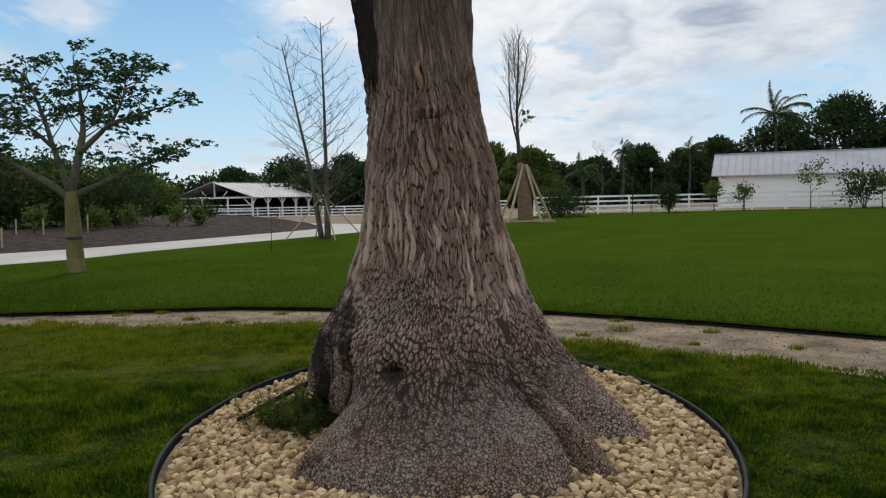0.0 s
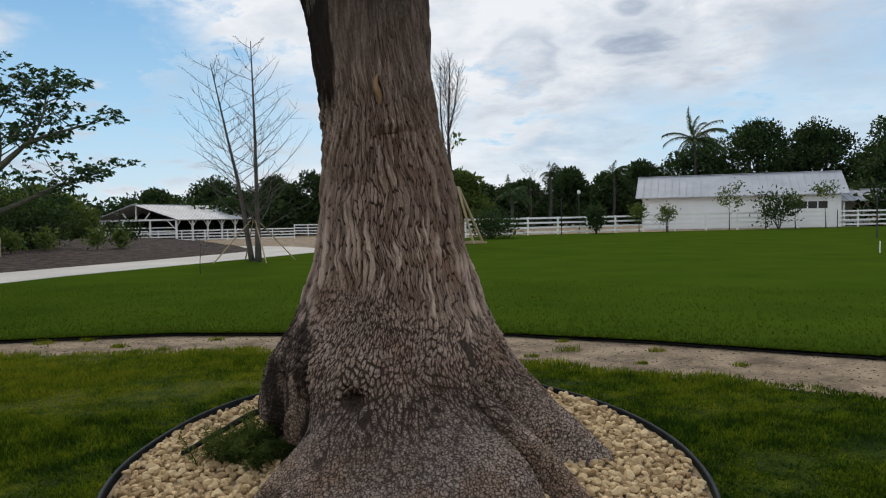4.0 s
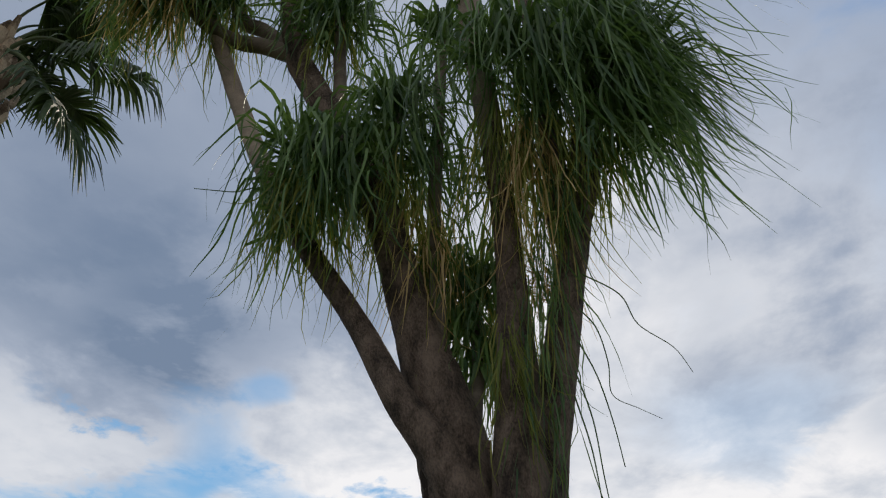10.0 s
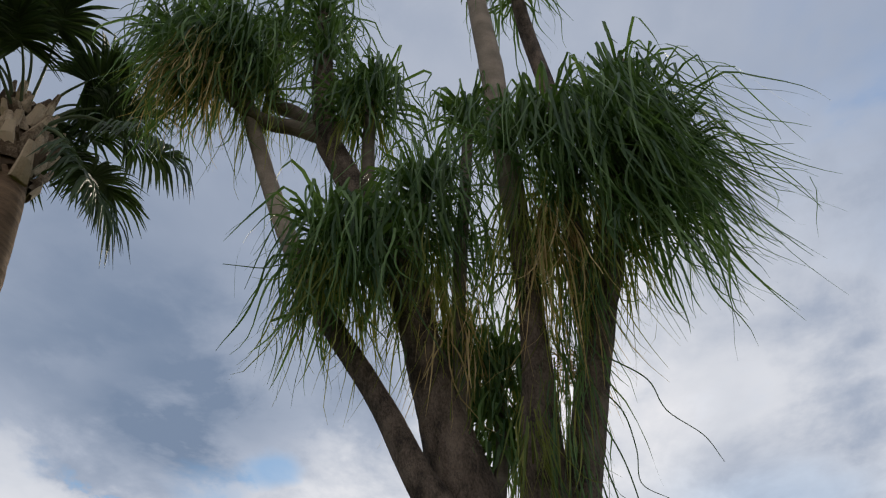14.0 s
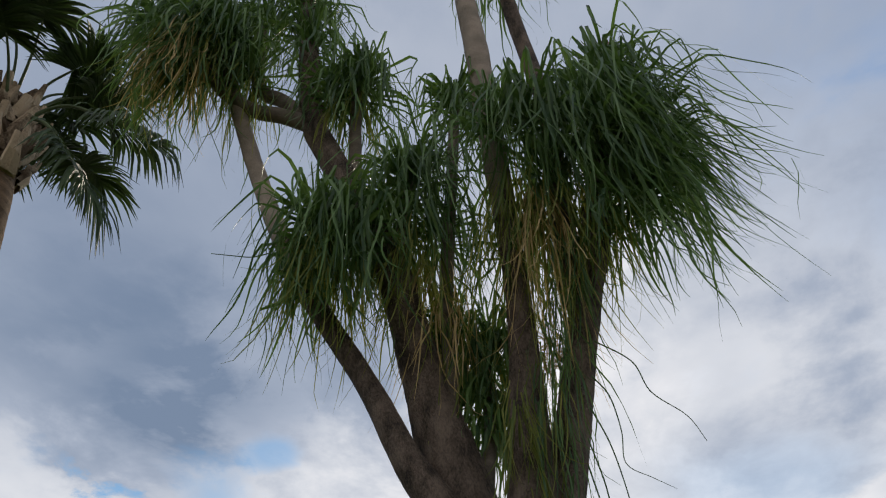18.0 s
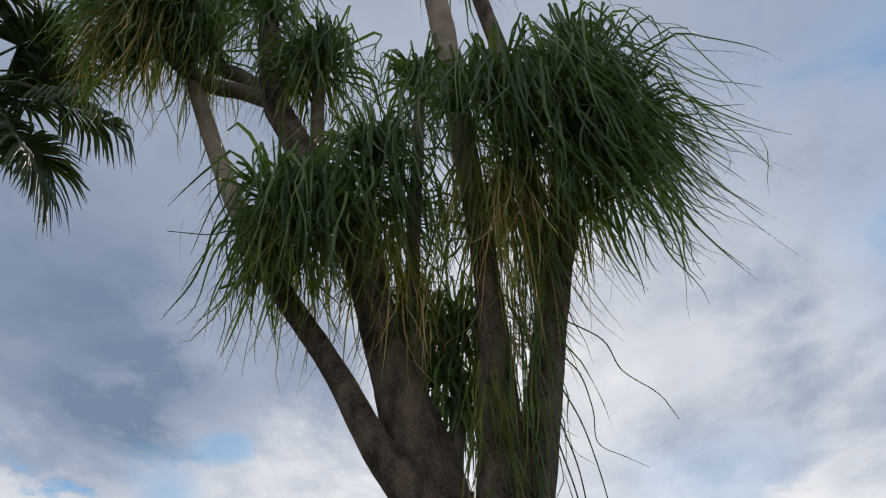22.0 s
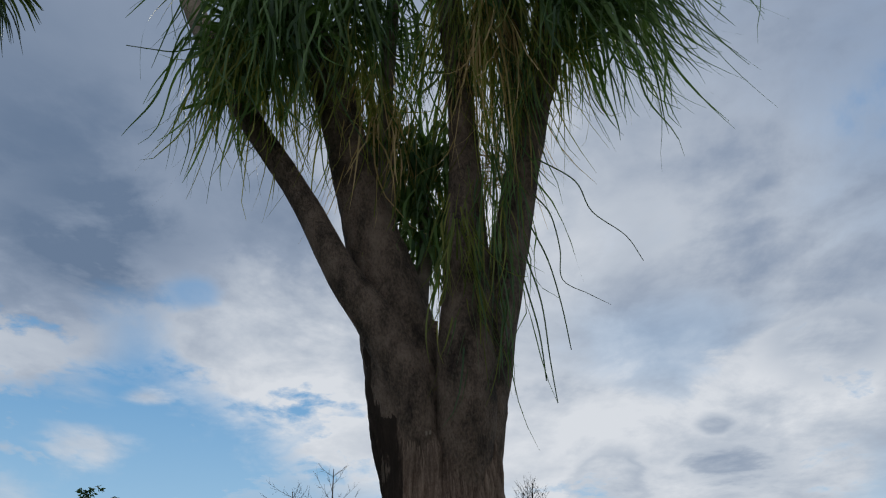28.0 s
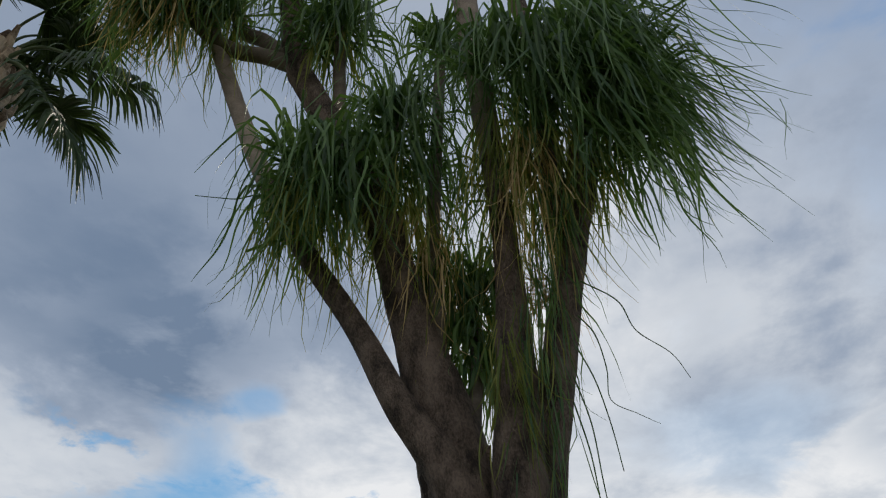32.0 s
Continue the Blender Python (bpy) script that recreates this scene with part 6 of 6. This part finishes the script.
# young plants and stakes along the back of the mulched bank
for i, (x, y, h) in enumerate(((-19.2, 36.0, 1.1), (-17.1, 38.0, 0.9), (-16.2, 39.5, 1.0), (-14.2, 41.0, 0.9), (-21.5, 35.0, 1.2), (-13.2, 41.5, 0.8))):
    sapling((x, y, 0.15), h, 170 + i, True, "low leafy young plant on the mulched bank")
for x, y, h in ((-18.7, 33.6, 0.7), (-17.4, 33.4, 0.7), (-14.4, 25.0, 0.6), (-16.2, 35.0, 0.8), (-20.4, 33.0, 0.7)):
    post("timber_stake", "short weathered timber stake in the mulch", (x, y, 0.15), h, 0.035, M_WOOD)
sapling((-5.06, 22.5, 0.0), 1.6, 180, False, "thin leafless sapling standing in the lawn", 0.014)


def build_lamp():
    lamp = thing("yard_lamp", "yard lamp on a slim dark pole with a pale globe", "lamp")
    tube("pole", [(16.3, 60.0, -0.05, 0.04), (16.3, 60.0, 1.6, 0.035), (16.3, 60.0, 3.1, 0.03)], M_DARK, lamp, 1, 8)
    bm = bmesh.new()
    bmesh.ops.create_uvsphere(bm, u_segments=14, v_segments=9, radius=0.14, matrix=Matrix.Translation((16.3, 60.0, 3.2)) @ Matrix.Diagonal((1, 1, 1.15, 1)))
    part("globe", bm, M_LAMP, lamp, "pale lamp globe")
    tube("collar", [(16.3, 60.0, 3.02, 0.06), (16.3, 60.0, 3.06, 0.07), (16.3, 60.0, 3.1, 0.05)], M_DARK, lamp, 1, 10)


build_lamp()


def build_hedge():
    """The clipped hedge that closes the lawn on the right."""
    rng = np.random.default_rng(90)
    hedge = thing("clipped_hedge", "tall clipped yellow-green hedge along the lawn", "hedge")
    a, b = np.array((29.6, 40.5)), np.array((40.0, 32.0))
    n = 9000
    t, h = rng.random(n), 2.8 * rng.random(n) ** 0.8
    off = rng.normal(0, 0.32, n)
    p = np.column_stack([a + (b - a) * t[:, None] + np.array((0.65, 0.75)) * off[:, None], h]) + rng.normal(0, 0.06, (n, 3))
    V, F = leaf_cards(p, rng.normal(0, 1, (n, 3)) + (0, -0.3, 0.3), 0.28, 0.16, rng)
    part("foliage", mesh_from("foliage", V, F, False), M_HEDGE, hedge)
    d = (b - a) / np.linalg.norm(b - a)
    core = box_bm([(0, -0.35, 0.0, float(np.linalg.norm(b - a)), 0.35, 2.55)], 0.15)
    bmesh.ops.transform(core, matrix=frame_at((a[0], a[1], 0), d), verts=core.verts)
    part("core", core, M_FAR, hedge)


build_hedge()


def feather_palm(at, height, seed, fronds=16, length=3.2):
    rng = np.random.default_rng(seed)
    palm = thing("coconut_palm", "tall feather palm rising above the far tree line", "palm", "far palms")
    tube("trunk", [(at[0], at[1], at[2] - 0.1, 0.22), (at[0] + 0.3, at[1], at[2] + height * 0.5, 0.16), (at[0] + 0.2, at[1], at[2] + height, 0.13)], M_DARK, palm, 4, 8)
    top = np.array((at[0] + 0.2, at[1], at[2] + height))
    for i in range(fronds):
        a, up = i * 2.4, rng.uniform(0.0, 1.3)
        d = np.array((math.cos(a) * math.cos(up), math.sin(a) * math.cos(up), math.sin(up))) + np.array((0.25, 0, 0))
        p, pieces = top.copy(), []
        for s in range(28):
            d = d + np.array((0.022, 0, -0.045))
            d /= np.linalg.norm(d)
            q = p + d * length / 28
            side = np.cross(d, (0, 0, 1.0))
            side /= np.linalg.norm(side) + 1e-9
            for w in (-1, 1):
                e = p + side * w * 0.42 * math.sin(0.35 + 2.6 * s / 28) + d * 0.25 - np.array((0, 0, rng.uniform(0.25, 0.55)))
                pieces.append(([p, q, e], [(0, 1, 2)]))
            p = q
        part("frond", mesh_from("frond", *joined(pieces), smooth=False), M_FAR, palm)


feather_palm((38.7, 90.0, 0.0), 10.2, 81, 30, 4.2)
feather_palm((30.6, 96.0, 0.0), 6.6, 82, 14, 2.2)
feather_palm((12.5, 70.0, 0.0), 3.4, 83, 14, 2.0)
feather_palm((20.9, 90.0, 0.0), 6.4, 84, 18, 1.5)
leafy_tree("dead_tree", "bare dead tree with pale branching limbs", (16.6, 80.0, 0.0), 3.6, 0.14, 85, M_GREYBARK, None, 0, 0, 0, levels=4, spread=0.8, kids=(3, 4), shrink=0.58, up=0.3, fork=0.5)


def understory():
    """Undergrowth that closes the foot of the far tree line."""
    rng = np.random.default_rng(95)
    spots = []
    for x0, y0, x1, y1, h, n in ((-75, 90, -34, 80, 6.4, 6500), (-36, 99, -8, 116, 6.0, 4200), (-10, 116, 12, 96, 5.6, 3600), (10, 96, 40, 104, 4.8, 4200), (40, 90, 80, 76, 6.0, 4200), (-42, 74, -30, 84, 2.2, 900), (42, 62, 60, 50, 4.0, 2400)):
        t = rng.random(n)
        x, y = x0 + (x1 - x0) * t + rng.normal(0, 0.8, n), y0 + (y1 - y0) * t + rng.normal(0, 1.2, n)
        lump = np.array([0.75 + 0.5 * noise.noise(Vector((u * 0.23, v * 0.23, 0))) for u, v in zip(x, y)])
        spots.append(np.column_stack([x, y, h * lump * rng.random(n) ** 0.7 + base_height(x, y)]))
    spots = np.vstack(spots)
    n = len(spots)
    V, F = leaf_cards(spots, rng.normal(0, 1, (n, 3)) + (0, -0.4, 0.2), rng.uniform(0.5, 1.0, n), 0.45, rng, True)
    tagged(part("undergrowth", mesh_from("undergrowth", V, F, False), M_FAR), "dense dark green undergrowth below the far trees", "undergrowth", kind="stuff")


understory()


# ---------------------------------------------------------------- grass and small growth near the bed
def blades(x, y, z, h, w, rng):
    """Bent pointed blades of grass."""
    m = len(x)
    a, lean = rng.uniform(0, 6.28, m), rng.uniform(0.2, 1.1, m)
    b = a + 1.57
    base = np.stack([x, y, np.broadcast_to(z, m)], 1)
    side = np.stack([np.cos(b) * w, np.sin(b) * w, 0 * w], 1)
    mid = base + np.stack([np.cos(a) * h * lean * 0.35, np.sin(a) * h * lean * 0.35, h * 0.6], 1)
    tip = base + np.stack([np.cos(a) * h * lean, np.sin(a) * h * lean, h], 1)
    verts = np.stack([base - side, base + side, mid + side * 0.8, mid - side * 0.8, tip], 1).reshape(-1, 3)
    k = np.arange(m)[:, None] * 5
    return verts.tolist(), (k + np.array((0, 1, 2, 3))).tolist() + (k + np.array((3, 2, 4))).tolist()


def grass_field():
    rng = np.random.default_rng(51)
    n = 230000
    y = 2.6 + 7.4 * rng.random(n * 2) ** 1.15
    x = rng.uniform(-1, 1, n * 2) * (0.75 * y + 0.6) * (1 + 0.35 * np.abs(rng.normal(0, 1, n * 2)) * (rng.random(n * 2) < 0.3)) - 0.2
    y = y - 0.9 * np.abs(rng.normal(0, 1, n * 2)) * (rng.random(n * 2) < 0.12)
    keep = (y < near_edge(x) - rng.random(n * 2) ** 2 * 0.3 + 0.12 * np.sin(x * 7.0) * np.sin(x * 2.9)) & (((x - BED_X) / (BED_RX + 0.03)) ** 2 + ((y - BED_Y) / (BED_RY + 0.03)) ** 2 > 1)
    x, y = x[keep][:n], y[keep][:n]
    lush = np.array([0.45 + 0.8 * noise.noise(Vector((a * 0.8, b * 0.8, 4))) + 0.5 * noise.noise(Vector((a * 2.6, b * 2.6, 9))) for a, b in zip(x, y)])
    keep = rng.random(len(x)) < np.clip(0.6 + lush, 0.4, 1)
    x, y, lush = x[keep], y[keep], lush[keep]
    m = len(x)
    h = (0.018 + 0.042 * np.clip(lush, 0, 1.2)) * rng.uniform(0.5, 1.4, m)
    lie = np.array([-0.012 + 0.02 * noise.noise(Vector((a * 0.5, b * 0.5, 2))) for a, b in zip(x, y)])
    made = blades(x, y, lie, h, rng.uniform(0.003, 0.0065, m), rng)
    tagged(part("grass", mesh_from("grass", *made, smooth=False), M_GRASS), "short uneven yellow-green grass round the gravel bed", "grass", kind="stuff")
    n = 50000
    d = 9.0 * rng.random(n) ** 2.6 - 0.03
    x = rng.uniform(-1, 1, n) * (8 + 0.5 * d) - 0.8
    y = far_edge(x) + d
    on = y < np.interp(x, [-40, -11, -8.5, -3.5, 4, 8, 60], [10, 18.5, 23.4, 33, 46.5, 56, 60])
    x, y = x[on], y[on]
    n = len(x)
    made = blades(x, y, 0.0, rng.uniform(0.012, 0.04, n), rng.uniform(0.003, 0.007, n), rng)
    tagged(part("mown_grass", mesh_from("mown_grass", *made, smooth=False), M_FARGRASS), "short dark green mown grass beyond the track", "grass", kind="stuff")
    # grass tufts, clods and pebbles on the track
    for x, t, size in ((1.95, 0.55, 0.1), (2.05, 0.9, 0.06), (1.5, 0.25, 0.06), (2.5, 0.3, 0.05), (2.9, 0.75, 0.07), (-2.2, 0.75, 0.07), (-3.3, 0.4, 0.08), (-4.4, 0.8, 0.09), (-5.2, 0.35, 0.1), (-2.7, 0.2, 0.06), (3.4, 0.5, 0.06), (-3.9, 0.9, 0.07)):
        y = float(near_edge(x)) * (1 - t) + float(far_edge(x)) * t
        k = 90
        r, a = size * rng.random(k) ** 0.7, rng.uniform(0, 6.28, k)
        made = blades(x + r * np.cos(a) * 1.6, y + r * np.sin(a), -0.05, size * rng.uniform(0.3, 0.9, k), np.full(k, 0.004), rng)
        tagged(part("grass_tuft", mesh_from("grass_tuft", *made, smooth=False), M_GRASS), "small grass tuft growing on the sandy track", "grass tuft", "tufts on the track")
    V, F, at = [], [], 0
    for i in range(2500):
        x = rng.uniform(-7, 5)
        t = rng.random()
        y = float(near_edge(x)) * (1 - t) + float(far_edge(x)) * t
        v, f = STONES[4 + i % 10]
        w = v * rng.uniform(0.003, 0.014) * (1, 1, 0.6) + (x, y, -0.047)
        V.append(w)
        F.extend(tuple(k + at for k in g) for g in f)
        at += len(w)
    tagged(part("track_pebbles", mesh_from("track_pebbles", np.vstack(V), F, False), M_PEBBLE), "loose brown clods and pebbles on the track", "pebbles", kind="stuff")


grass_field()


def bed_shrub():
    """The feathery green weed at the foot of the trunk."""
    rng = np.random.default_rng(77)
    plant = thing("feathery_weed", "low feathery green weed growing against the trunk", "plant")
    pieces, spots, ways = [], [], []
    for i in range(110):
        a = rng.uniform(0, 6.28)
        s = np.array((-0.97 + 0.1 * rng.normal(), 4.9 + 0.1 * rng.normal(), 0.03))
        d = np.array((math.cos(a) * 0.7, math.sin(a) * 0.7 - 0.2, 0.8))
        ln = rng.uniform(0.1, 0.26)
        rows, e = branch_rows(s, d, ln, 0.004, rng, 0.3, -0.1, 5)
        pieces.append(tube_data(rows, 1, 4))
        for r in rows[1:]:
            spots.append(np.array(r[:3]) + rng.normal(0, 0.014, (16, 3)))
            ways.append(rng.normal(0, 1, (16, 3)) + (0, 0, 0.4))
    part("stalk", mesh_from("stalk", *joined(pieces)), M_GRASS, plant)
    part("foliage", mesh_from("foliage", *leaf_cards(np.vstack(spots), np.vstack(ways), 0.04, 0.007, rng), smooth=False), M_WEED, plant)
    flap = [(-0.86, 5.75, 0.14, 0.02), (-1.05, 5.55, 0.13, 0.022), (-1.22, 5.25, 0.09, 0.02), (-1.38, 4.98, 0.05, 0.014)]
    tagged(part("liner_flap", mesh_from("liner_flap", *tube_data(flap, 6, 8, 0.2, 1)), M_BLACK), "loose strip of black bed liner beside the trunk", "liner")


bed_shrub()
